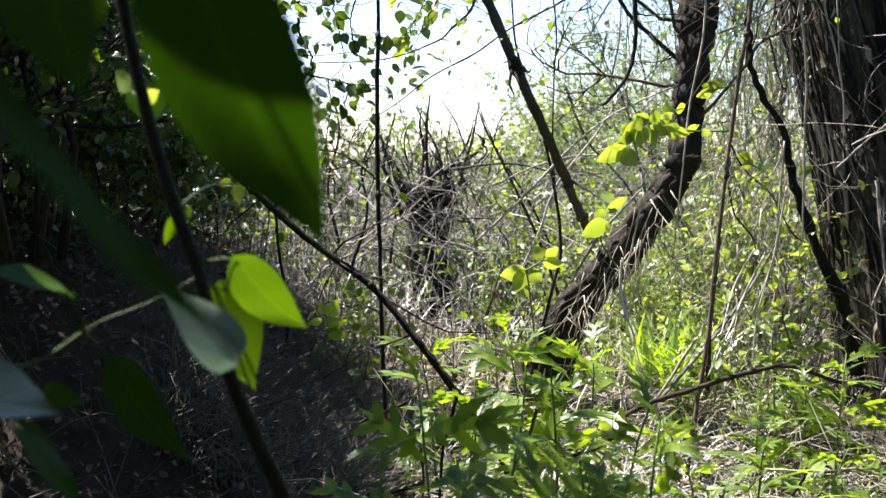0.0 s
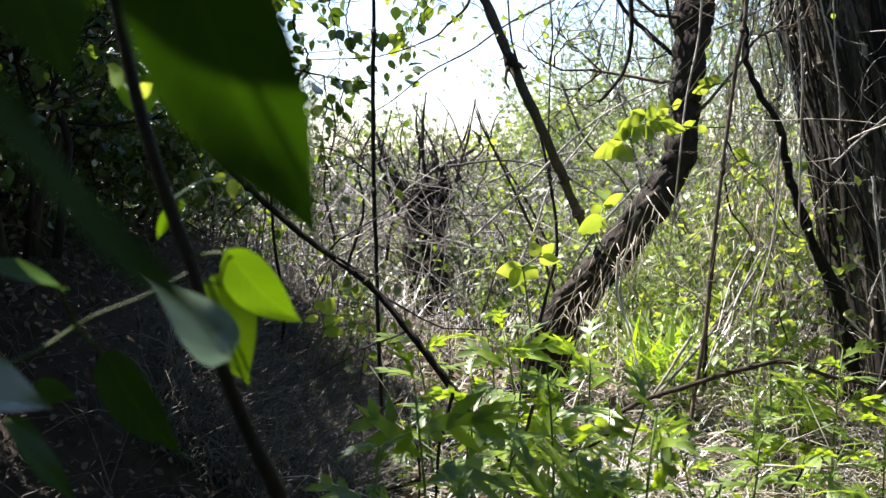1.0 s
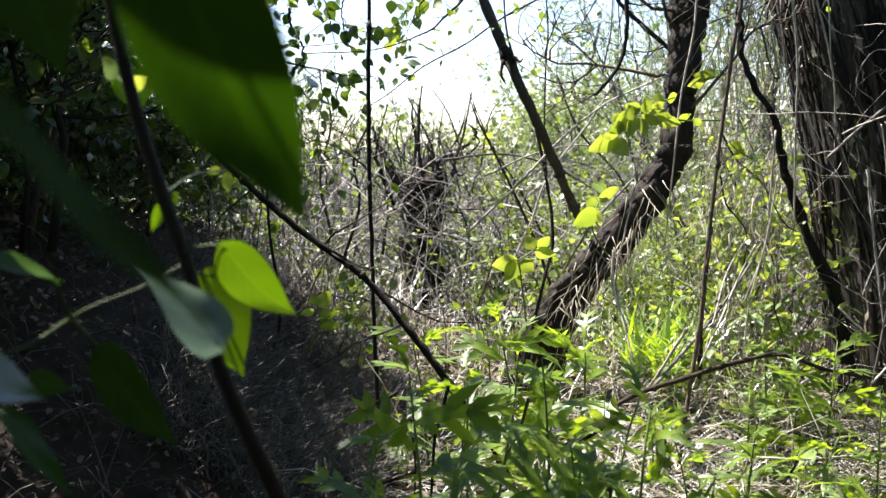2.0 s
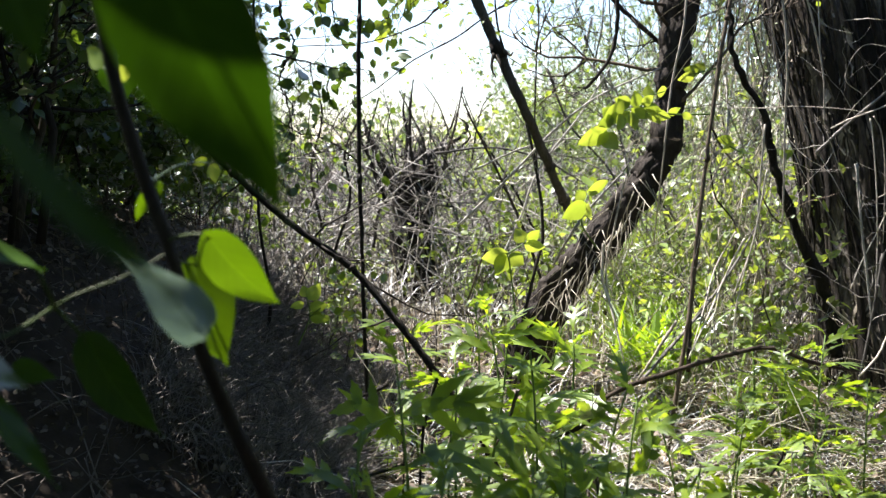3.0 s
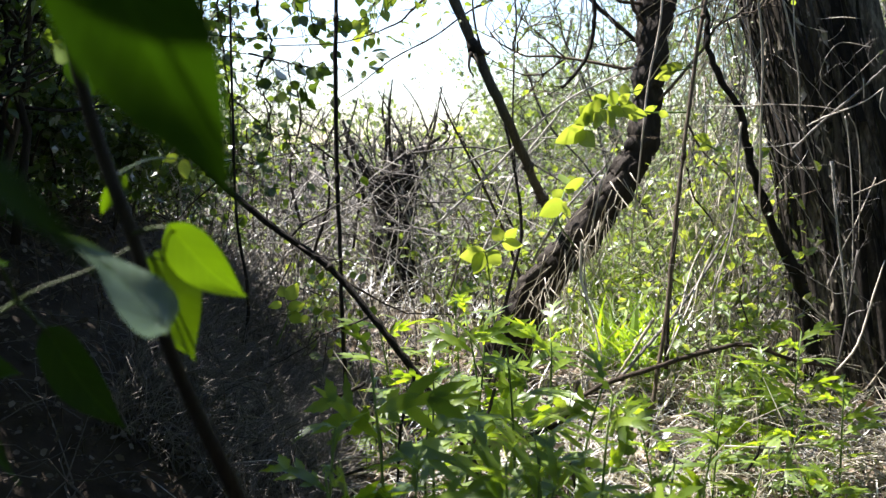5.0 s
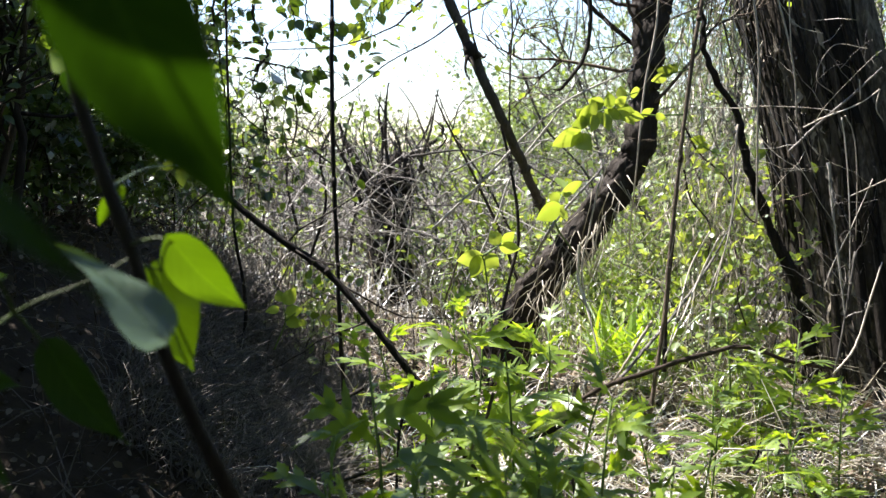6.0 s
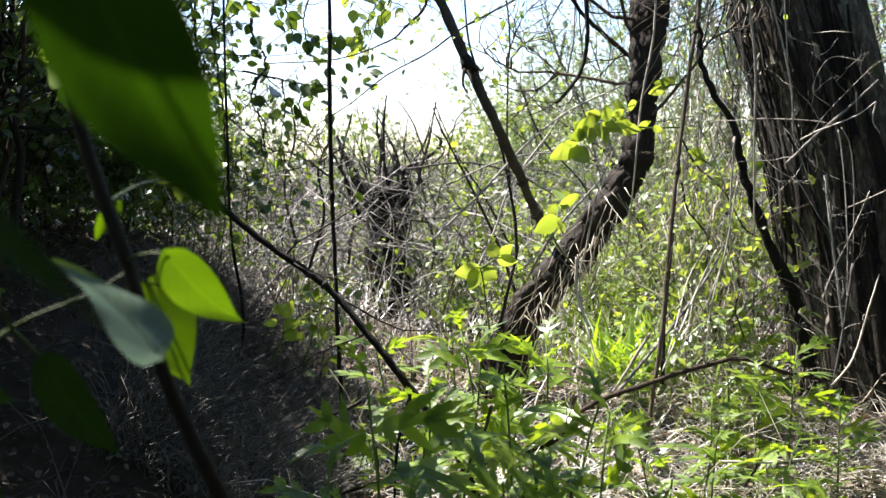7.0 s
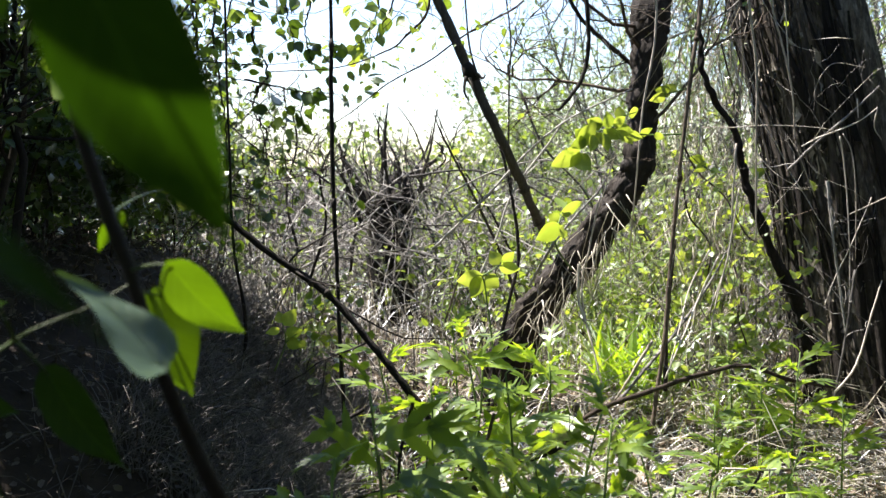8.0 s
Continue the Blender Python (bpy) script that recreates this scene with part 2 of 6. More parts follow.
def scatter(name, shape, spots, ways, ups, sizes, material, parent=None, label=""):
    """One mesh of many small leaves."""
    tv, tf = shape
    R = frames_of(np.asarray(ways, float), np.asarray(ups, float))
    pts = np.einsum("nij,kj->nki", R, tv) * np.asarray(sizes, float)[:, None, None] + np.asarray(spots, float)[:, None]
    n, k = len(pts), len(tv)
    faces = [tuple(i * k + j for j in f) for i in range(n) for f in tf]
    return mesh_object(name, pts.reshape(-1, 3).tolist(), faces, material, parent, label)


def wander(rng, start, way, length, steps, wobble, lift=0.0, sag=0.0):
    """A crooked line that grows from start."""
    p, d = np.asarray(start, float).copy(), unit(way)
    out = [p.copy()]
    for i in range(steps):
        d = unit(d + rng.normal(0, wobble, 3) + np.array([0, 0, lift - sag * i / steps]))
        p = p + d * length / steps
        out.append(p.copy())
    return np.array(out)


def grow(rng, start, way, length, radius, level, lines, tips, wobble=0.16, lift=0.05, kids=4, spread=0.9, shrink=0.55):
    """A branching shoot: fills lines with tubes and tips with (place, way)."""
    steps = 7 if level > 1 else 5
    pts = wander(rng, start, way, length, steps, wobble, lift)
    lines.append((pts, np.linspace(radius, radius * 0.35, len(pts))))
    if level <= 1:
        for i in range(1, len(pts)):
            tips.append((pts[i], unit(pts[i] - pts[i - 1])))
    if level > 0:
        for _ in range(kids):
            s = rng.uniform(0.25, 1.0) * (len(pts) - 1)
            i = min(int(s), len(pts) - 2)
            p = pts[i] + (pts[i + 1] - pts[i]) * (s - i)
            d = unit(unit(pts[i + 1] - pts[i]) + rng.normal(0, spread, 3) * 0.8)
            grow(rng, p, d, length * shrink * rng.uniform(0.7, 1.2), radius * 0.5, level - 1, lines, tips, wobble, lift, kids, spread, shrink)


def ground_height(x, y):
    rise = 0.2 / (1 + np.exp(np.clip((x + 1.15 - 0.08 * y) * 3.2, -60, 60)))
    bank = 0.52 / (1 + np.exp(np.clip((x + 0.5 + 0.05 * np.sin(5 * y)) * 9, -60, 60)))
    rise = rise + bank / (1 + np.exp(np.clip((1.9 - y) * 5, -60, 60))) / (1 + np.exp(np.clip((y - 4.2) * 4, -60, 60)))
    far = np.clip((np.hypot(x, y) - 14) / 60, 0, 1)
    return (rise + 0.05 * np.sin(1.7 * x + 0.6) * np.cos(1.3 * y) + 0.03 * np.sin(4.1 * x - 2.3 * y)) * (1 - far)


# ---- ground ----
def build_ground():
    axis = np.concatenate([-np.geomspace(600, 7, 22), np.linspace(-6.5, 10, 100), np.geomspace(10.6, 600, 22)])
    xs, ys = np.meshgrid(axis, axis)
    rng = np.random.default_rng(1)
    fine = np.where(np.hypot(xs, ys) < 11, rng.normal(0, 0.014, xs.shape), 0)
    zs = ground_height(xs, ys) + fine
    n = len(axis)
    v = np.stack([xs, ys, zs], 2).reshape(-1, 3).tolist()
    f = [(j * n + i, j * n + i + 1, (j + 1) * n + i + 1, (j + 1) * n + i) for j in range(n - 1) for i in range(n - 1)]
    tagged(mesh_object("ground", v, f, SOIL), "brown woodland soil under litter", "ground", kind="structure")


build_ground()


def build_litter():
    rng = np.random.default_rng(2)
    n = 30000
    x = np.concatenate([rng.normal(1.3, 0.9, n // 2), rng.normal(0.6, 4.0, n - n // 2)])
    y = np.concatenate([rng.normal(3.2, 1.1, n // 2), rng.normal(2.5, 4.0, n - n // 2)])
    clear = (x > -0.3) | (y > 4.2) | (y < 0)
    x, y = x[clear], y[clear]
    n = len(x)
    p = np.stack([x, y, ground_height(x, y) + rng.uniform(0.0, 0.05, n)], 1)
    a = rng.uniform(0, 2 * np.pi, n)
    way = np.stack([np.cos(a), np.sin(a), rng.normal(0, 0.35, n)], 1)
    up = rng.normal(0, 0.5, (n, 3)) + np.array([0, 0, 1])
    ob = scatter("leaf_litter", CURL, p, way, up, rng.uniform(0.015, 0.05, n), LITTER)
    tagged(ob, "brown curled dead leaves lying on the soil", "leaf litter", kind="stuff")
    lines = []
    for i in range(4200):
        x, y = (rng.normal(1.4, 0.8), rng.normal(3.0, 1.0)) if i % 2 else (rng.normal(1.2, 3.0), rng.normal(4.0, 3.0))
        if x < -0.2 and 1.6 < y < 4.4:
            continue
        s = np.array([x, y, ground_height(x, y) + rng.uniform(0.0, 0.06)])
        a = rng.uniform(0, 2 * np.pi)
        pts = wander(rng, s, (math.cos(a), math.sin(a), rng.uniform(-0.05, 0.5)), rng.uniform(0.12, 0.5), 4, 0.25, 0.0, 0.25)
        pts[:, 2] = np.maximum(pts[:, 2], ground_height(pts[:, 0], pts[:, 1]) + 0.004)
        lines.append((pts, np.linspace(0.0022, 0.0008, 5)))
    n = 20000
    x, y = rng.uniform(-2.6, -0.15, n), 1.2 + 4.0 * rng.random(n)
    p = np.stack([x, y, ground_height(x, y) + rng.uniform(0.0, 0.05, n)], 1)
    way = rng.normal(0, 1, (n, 3)) * np.array([1, 1, 0.5])
    ob = scatter("dark_litter", CURL, p, way, rng.normal(0, 0.7, (n, 3)) + np.array([0, 0, 1]), rng.uniform(0.008, 0.026, n), LITTER_SHADED)
    tagged(ob, "dead leaves on the slope, coloured darker for its shade", "leaf litter", kind="stuff")
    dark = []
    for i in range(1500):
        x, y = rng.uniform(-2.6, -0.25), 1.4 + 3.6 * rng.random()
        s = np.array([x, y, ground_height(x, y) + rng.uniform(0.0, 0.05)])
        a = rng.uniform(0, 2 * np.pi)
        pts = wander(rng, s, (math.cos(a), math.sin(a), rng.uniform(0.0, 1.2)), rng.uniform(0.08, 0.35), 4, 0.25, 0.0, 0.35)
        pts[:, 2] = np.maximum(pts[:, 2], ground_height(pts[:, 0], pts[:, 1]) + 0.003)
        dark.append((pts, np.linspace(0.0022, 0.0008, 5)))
    # dead grass on the right slope only, its lighter grey standing for sky light
    fuzz = []
    for i in range(7000):
        x, y = rng.uniform(-0.62, -0.12), rng.uniform(2.0, 3.6)
        s = np.array([x, y, ground_height(x, y) - 0.01])
        pts = wander(rng, s, (rng.normal(0.25, 0.5), rng.normal(-0.1, 0.4), 1), rng.uniform(0.05, 0.2), 4, 0.25, 0.0, 0.5)
        fuzz.append((pts, np.linspace(0.0018, 0.0006, 5)))
    tagged(tubes("dead_grass", fuzz, GREY_FUZZ, sides=3), "grey dead grass, coloured lighter for sky light on the bank's right slope", "dead grass", kind="stuff")
    tagged(tubes("dead_stalks", dark, STALK_SHADED, sides=3), "dead stalks on the slope, coloured darker for its shade", "dead stalks", kind="stuff")
    tagged(tubes("dry_grass", lines, STRAW, sides=3), "pale dry grass stalks matted on the ground", "dry grass", kind="stuff")


build_litter()


# ---- trees ----
def trunk_mesh(name, points, radii, material, parent=None, label="", sides=28, per=10, ridge=0.12, seed=0, twist=0.6, kink=0.0):
    """A trunk with furrowed bark."""
    line = smooth_line(points, per)
    for i in range(1, len(line) - 1):
        line[i] += kink * np.array(noise.noise_vector(Vector((seed, 1.3 * seed, i * 0.31))))
    rad = np.interp(np.linspace(0, 1, len(line)), np.linspace(0, 1, len(radii)), radii)
    tan = np.gradient(line, axis=0)
    tan /= np.linalg.norm(tan, axis=1, keepdims=True)
    a = np.cross(tan, (0.2, 1, 0.1))
    a /= np.linalg.norm(a, axis=1, keepdims=True)
    b = np.cross(tan, a)
    v, f = [], []
    for i, p in enumerate(line):
        for j in range(sides):
            g = 2 * math.pi * j / sides
            q = Vector((math.cos(g) * 3.5 + seed, math.sin(g) * 3.5, i * 0.16 + twist * g))
            h = noise.noise(q) * 0.6 + abs(noise.noise(q * 2.3)) * 0.9
            r = rad[i] * (1 + ridge * h + 0.5 * ridge * noise.noise(Vector((seed * 1.7, 0.3 * math.cos(g), i * 0.22))))
            v.append(tuple(p + r * (a[i] * math.cos(g) + b[i] * math.sin(g))))
    for i in range(len(line) - 1):
        for j in range(sides):
            k = (j + 1) % sides
            f.append((i * sides + j, i * sides + k, (i + 1) * sides + k, (i + 1) * sides + j))
    f.append(tuple(range(sides - 1, -1, -1)))
    f.append(tuple((len(line) - 1) * sides + j for j in range(sides)))
    return mesh_object(name, v, f, material, parent, label)


def leaves_at(rng, tips, count, size, name, material, parent, label="", shape=OVAL, gap=0.02, droop=0.2):
    """Leaves along the given twig ends."""
    if not tips:
        return None
    pick = rng.integers(0, len(tips), count)
    p = np.array([tips[i][0] for i in pick]) + rng.normal(0, gap, (count, 3))
    w = np.array([tips[i][1] for i in pick]) * 0.6 + rng.normal(0, 0.7, (count, 3)) + np.array([0, 0, -droop])
    up = rng.normal(0, 0.55, (count, 3)) + np.array([0, 0, 1])
    return scatter(name, shape, p, w, up, rng.uniform(*size, count), material, parent, label)


def furrowed_trunk(points, radii, material, parent):
    """A thick old trunk: deep cracks between broken plates of bark."""
    line = smooth_line(points, 36)
    rad = np.interp(np.linspace(0, 1, len(line)), np.linspace(0, 1, len(radii)), radii)
    sides = 132
    v, f = [], []
    for i, p in enumerate(line):
        for j in range(sides):
            g = 2 * math.pi * j / sides
            q = Vector((math.cos(g) * 2.6, math.sin(g) * 2.6, p[2] * 1.5 + 0.25 * g))
            wide = noise.noise(q)
            warp = 0.5 * noise.noise(Vector((math.cos(g) * 3, math.sin(g) * 3, p[2] * 4)))
            q2 = Vector((math.cos(g + 0.12 * warp) * 9, math.sin(g + 0.12 * warp) * 9, p[2] * 3.2))
            crack = min(1.0, abs(noise.noise(q2)) * 3.2)
            chip = noise.noise(Vector((math.cos(g) * 17, math.sin(g) * 17, p[2] * 11)))
            r = rad[i] * (1 + 0.08 * wide) + 0.02 * (crack - 0.6) + 0.007 * chip
            v.append((p[0] + r * math.cos(g), p[1] + r * math.sin(g), p[2]))
    for i in range(len(line) - 1):
        for j in range(sides):
            k = (j + 1) % sides
            f.append((i * sides + j, i * sides + k, (i + 1) * sides + k, (i + 1) * sides + j))
    f.append(tuple(range(sides - 1, -1, -1)))
    f.append(tuple((len(line) - 1) * sides + j for j in range(sides)))
    return mesh_object("trunk", v, f, material, parent, smooth=False)


def bark_flakes(rng, line, rad, count, parent):
    """Broken plates of grey bark that lift off the trunk at one end."""
    v, f = [], []
    for s in range(count):
        i0 = rng.integers(2, 70)
        # plates crowd the sunlit side, their pale colour adding to its light
        g = math.pi * (0.8 + 0.62 * rng.random() ** 1.3)
        n = int(rng.integers(5, 10))
        step = rng.uniform(0.2, 0.55)
        wid = 0.002 + 0.009 * rng.random() ** 2
        lift, up = 0.002 + 0.022 * rng.random() ** 3, rng.random() < 0.35
        slant = rng.normal(0, 0.1)
        base = len(v)
        for k in range(n):
            t = k / (n - 1)
            h = min(i0 + k * step, len(line) - 2.0)
            j = int(h)
            p = line[j] + (line[j + 1] - line[j]) * (h - j)
            r0 = rad[j]
            r = r0 * 1.02 + 0.008 + lift * ((t if up else 1 - t) ** 2)
            w = wid * math.sin(math.pi * (0.06 + 0.9 * t)) ** 0.7 * rng.uniform(0.55, 1.35)
            for side in (-1, 1):
                gg = g + slant * t + 0.02 * math.sin(7 * t + s) + side * w / r0
                for d in ((0.0, -0.003) if side > 0 else (-0.003, 0.0)):
                    v.append((p[0] + (r + d) * math.cos(gg), p[1] + (r + d) * math.sin(gg), p[2]))
        for k in range(n - 1):
            o = base + 4 * k
            for e in range(4):
                e2 = (e + 1) % 4
                f.append((o + e, o + e2, o + 4 + e2, o + 4 + e))
        f.append((base + 3, base + 2, base + 1, base))
        o = base + 4 * (n - 1)
        f.append((o, o + 1, o + 2, o + 3))
    tagged(mesh_object("flaking_bark", v, f, BARK_FLAKE, parent, "broken lifting plates of grey bark, coloured pale for the sunlit side", smooth=False), kind="stuff")


def shaggy_tree():
    """The old trunk with peeling bark, its low limb and its crown above."""
    rng = np.random.default_rng(11)
    tree = thing("tree", "old tree with dark shaggy peeling bark", "tree")
    pts = [(1.877, 3.436, -0.469), (1.775, 3.483, 0.059), (1.689, 3.529, 0.567), (1.591, 3.575, 1.075), (1.489, 3.611, 1.482), (1.404, 3.708, 2.004), (1.333, 3.897, 2.983), (1.399, 4.229, 4.422)]
    radii = [0.36, 0.27, 0.235, 0.225, 0.22, 0.21, 0.17, 0.10]
    furrowed_trunk(pts, radii, BARK_SHAG, tree)
    line = smooth_line(pts, 14)
    rad = np.interp(np.linspace(0, 1, len(line)), np.linspace(0, 1, len(radii)), radii)
    # loose strips of bark
    v, f = [], []
    for s in range(190):
        i0 = rng.integers(2, 64)
        g = math.pi * (0.85 + 0.75 * rng.random() ** 1.8)
        n = rng.integers(8, 20)
        wid, lift = 0.003 + 0.024 * rng.random() ** 2.5, 0.035 * rng.random() ** 3
        base = len(v)
        for k in range(n):
            i = min(i0 + k, len(line) - 1)
            t = k / (n - 1)
            r = rad[i] * 1.1 + lift * (abs(2 * t - 1) ** 2.5) + 0.003
            w = wid * (1 - 0.6 * abs(2 * t - 1))
            for side in (-1, 1):
                gg = g + side * w / rad[i] + 0.06 * math.sin(3 * t + s)
                v.append((line[i][0] + r * math.cos(gg), line[i][1] + r * math.sin(gg), line[i][2]))
            for side in (1, -1):
                gg = g + side * w / rad[i] + 0.06 * math.sin(3 * t + s)
                v.append((line[i][0] + (r - 0.004) * math.cos(gg), line[i][1] + (r - 0.004) * math.sin(gg), line[i][2]))
        for k in range(n - 1):
            o = base + 4 * k
            for e in range(4):
                e2 = (e + 1) % 4
                f.append((o + e, o + e2, o + 4 + e2, o + 4 + e))
    tagged(mesh_object("loose_bark", v, f, BARK_DARK, tree, "loose fibrous strips of grey bark"), kind="stuff")
    bark_flakes(rng, line, rad, 1100, tree)
    limb = [(1.368, 3.080, 0.223), (1.347, 3.080, 0.335), (1.299, 3.080, 0.465), (1.237, 3.080, 0.592), (1.189, 3.080, 0.704), (1.149, 3.080, 0.809), (1.121, 3.080, 0.903), (1.104, 3.080, 0.991), (1.042, 3.080, 1.100), (0.999, 3.080, 1.197), (0.987, 3.080, 1.294), (0.982, 3.080, 1.381), (0.985, 3.080, 1.520)]
    trunk_mesh("limb", limb, [0.018, 0.017, 0.015, 0.013, 0.012, 0.011, 0.010, 0.009, 0.008, 0.007, 0.006, 0.006, 0.005], BARK_LEAN, tree, sides=14, per=10, ridge=0.7, seed=8, kink=0.009)
    lines, tips = [], []
    for k in range(6):
        p = np.array(line[-1]) * (k / 6) + np.array(line[76]) * (1 - k / 6)
        grow(rng, p, (rng.uniform(-0.1, 1.0), rng.uniform(-0.6, 0.3), rng.uniform(0.3, 0.9)), rng.uniform(0.9, 1.5), 0.045, 3, lines, tips, kids=4)
    tagged(tubes("branch_growth", lines, BARK_DARK, tree, sides=4), kind="stuff")
    tips = [t for t in tips if t[0][2] > 1.9]
    tagged(leaves_at(rng, tips, 3000, (0.03, 0.06), "crown", LEAF_SPRING, tree), kind="stuff")


shaggy_tree()


def leaning_tree():
    rng = np.random.default_rng(12)
    tree = thing("tree", "dark leaning tree trunk with rough bark", "tree")
    pts = [(0.363, 3.600, -0.127), (0.400, 3.530, 0.124), (0.437, 3.480, 0.248), (0.488, 3.420, 0.370), (0.543, 3.380, 0.465), (0.620, 3.340, 0.557), (0.683, 3.310, 0.653), (0.760, 3.300, 0.763), (0.813, 3.300, 0.848), (0.849, 3.310, 0.963), (0.862, 3.330, 1.097), (0.879, 3.360, 1.261), (0.906, 3.400, 1.427), (0.939, 3.450, 1.608), (1.000, 3.544, 2.435), (1.093, 3.847, 3.548)]
    trunk_mesh("trunk", pts, [0.1, 0.082, 0.068, 0.062, 0.058, 0.058, 0.054, 0.05, 0.046, 0.044, 0.044, 0.05, 0.056, 0.056, 0.045, 0.022], BARK_LEAN, tree, sides=40, per=12, ridge=0.38, seed=5, kink=0.012)
    lines, tips = [], []
    for p, wx, wz, ln in [((0.869, 3.338, 1.274), -0.8, 0.5, 0.7), ((0.879, 3.346, 1.369), -0.9, 0.1, 0.8), ((0.850, 3.327, 1.160), -1.0, -0.25, 0.6), ((0.898, 3.364, 1.558), -0.7, 0.5, 0.9), ((0.822, 3.308, 0.952), 0.5, 0.9, 0.6), ((0.907, 3.388, 1.824), 0.8, 0.4, 0.9), ((0.926, 3.405, 2.013), -0.8, 0.2, 1.0)]:
        grow(rng, p, (wx, rng.uniform(-0.4, 0.3), wz), ln, 0.007, 2, lines, tips, wobble=0.24, kids=6)
    # high branches out of view, added to shade the ground at lower right
    high = []
    for k in range(6):
        far = []
        grow(rng, (0.985, 3.52, 2.25 + 0.03 * k), (-0.62, -0.95 + 0.05 * k, -0.2), rng.uniform(0.9, 1.2), 0.01, 2, lines, far, wobble=0.1, lift=0.0, kids=4, shrink=0.35)
        high += [t for t in far if t[0][1] < 2.85]
    high = [t for t in high if t[0][2] > 1.72]
    tagged(tubes("branch_growth", [l for l in lines if l[0][:, 2].min() > 1.62 or l[0][0][2] < 1.9], TWIG_BROWN, tree, sides=4), kind="stuff")
    tagged(leaves_at(rng, high, 220, (0.04, 0.075), "upper_crown", LEAF_SPRING, tree, gap=0.05), kind="stuff")
    tagged(leaves_at(rng, tips, 260, (0.012, 0.028), "crown", LEAF_SPRING, tree), kind="stuff")


leaning_tree()


def hanging_straw():
    """Dead grass caught on the leaning trunk."""
    rng = np.random.default_rng(14)
    a, b, c = np.array((0.46, 3.32, 0.36)), np.array((0.62, 3.25, 0.56)), np.array((0.77, 3.22, 0.78))
    lines = []
    for _ in range(70):
        t = rng.random() * 2
        p = a + (b - a) * t if t < 1 else b + (c - b) * (t - 1)
        lines.append((wander(rng, p + rng.normal(0, 0.03, 3), (rng.normal(0, 0.35), rng.normal(-0.2, 0.2), -1 + 0.6 * rng.random()), rng.uniform(0.12, 0.4), 6, 0.2, 0, 0.2), np.linspace(0.002, 0.0008, 7)))
    tagged(tubes("dead_grass", lines, STRAW, sides=3), "dead grass hanging from the leaning trunk", "dead grass", kind="stuff")


hanging_straw()


# ---- poles, vines and fallen wood ----
def pole(name, label, category, points, radii, material, seed, twigs=0, leaves=0, leaf_mat=None, sides=8, group="", knots=0, twig_len=(0.15, 0.35), leaf_size=(0.02, 0.04)):
    """A bare stem or vine with its side twigs."""
    rng = np.random.default_rng(seed)
    ob = thing(name, label, category, group=group)
    line = smooth_line(points, 8)
    rad = np.interp(np.linspace(0, 1, len(line)), np.linspace(0, 1, len(radii)), radii)
    rad = rad * (1 + rng.normal(0, 0.07, len(line)))
    line = line + rng.normal(0, 0.12, line.shape) * rad[:, None]
    stem = tubes("stem", [(line, rad)], material, ob, sides=sides)
    for k in range(knots):
        i = rng.integers(2, len(line) - 2)
        tubes("knot", [(np.array([line[i] - (line[i + 1] - line[i]) * 0.4, line[i], line[i] + (line[i + 1] - line[i]) * 0.4]), np.array([0.9, 1.5, 0.9]) * rad[i])], material, stem, sides=sides)
    tips = []
    for k in range(twigs):
        i = rng.integers(1, len(line) - 1)
        d = unit(unit(line[i + 1] - line[i]) * 0.4 + rng.normal(0, 0.8, 3))
        lines = []
        grow(rng, line[i], d, rng.uniform(*twig_len), rad[i] * 0.35, 1, lines, tips, wobble=0.25, kids=2)
        tubes("side_twig", lines, material, stem, sides=4)
    if leaves:
        tagged(leaves_at(rng, tips or [(p, np.array([0, 0, -1.0])) for p in line], leaves, leaf_size, "leaves", leaf_mat, ob), kind="stuff")
    return ob


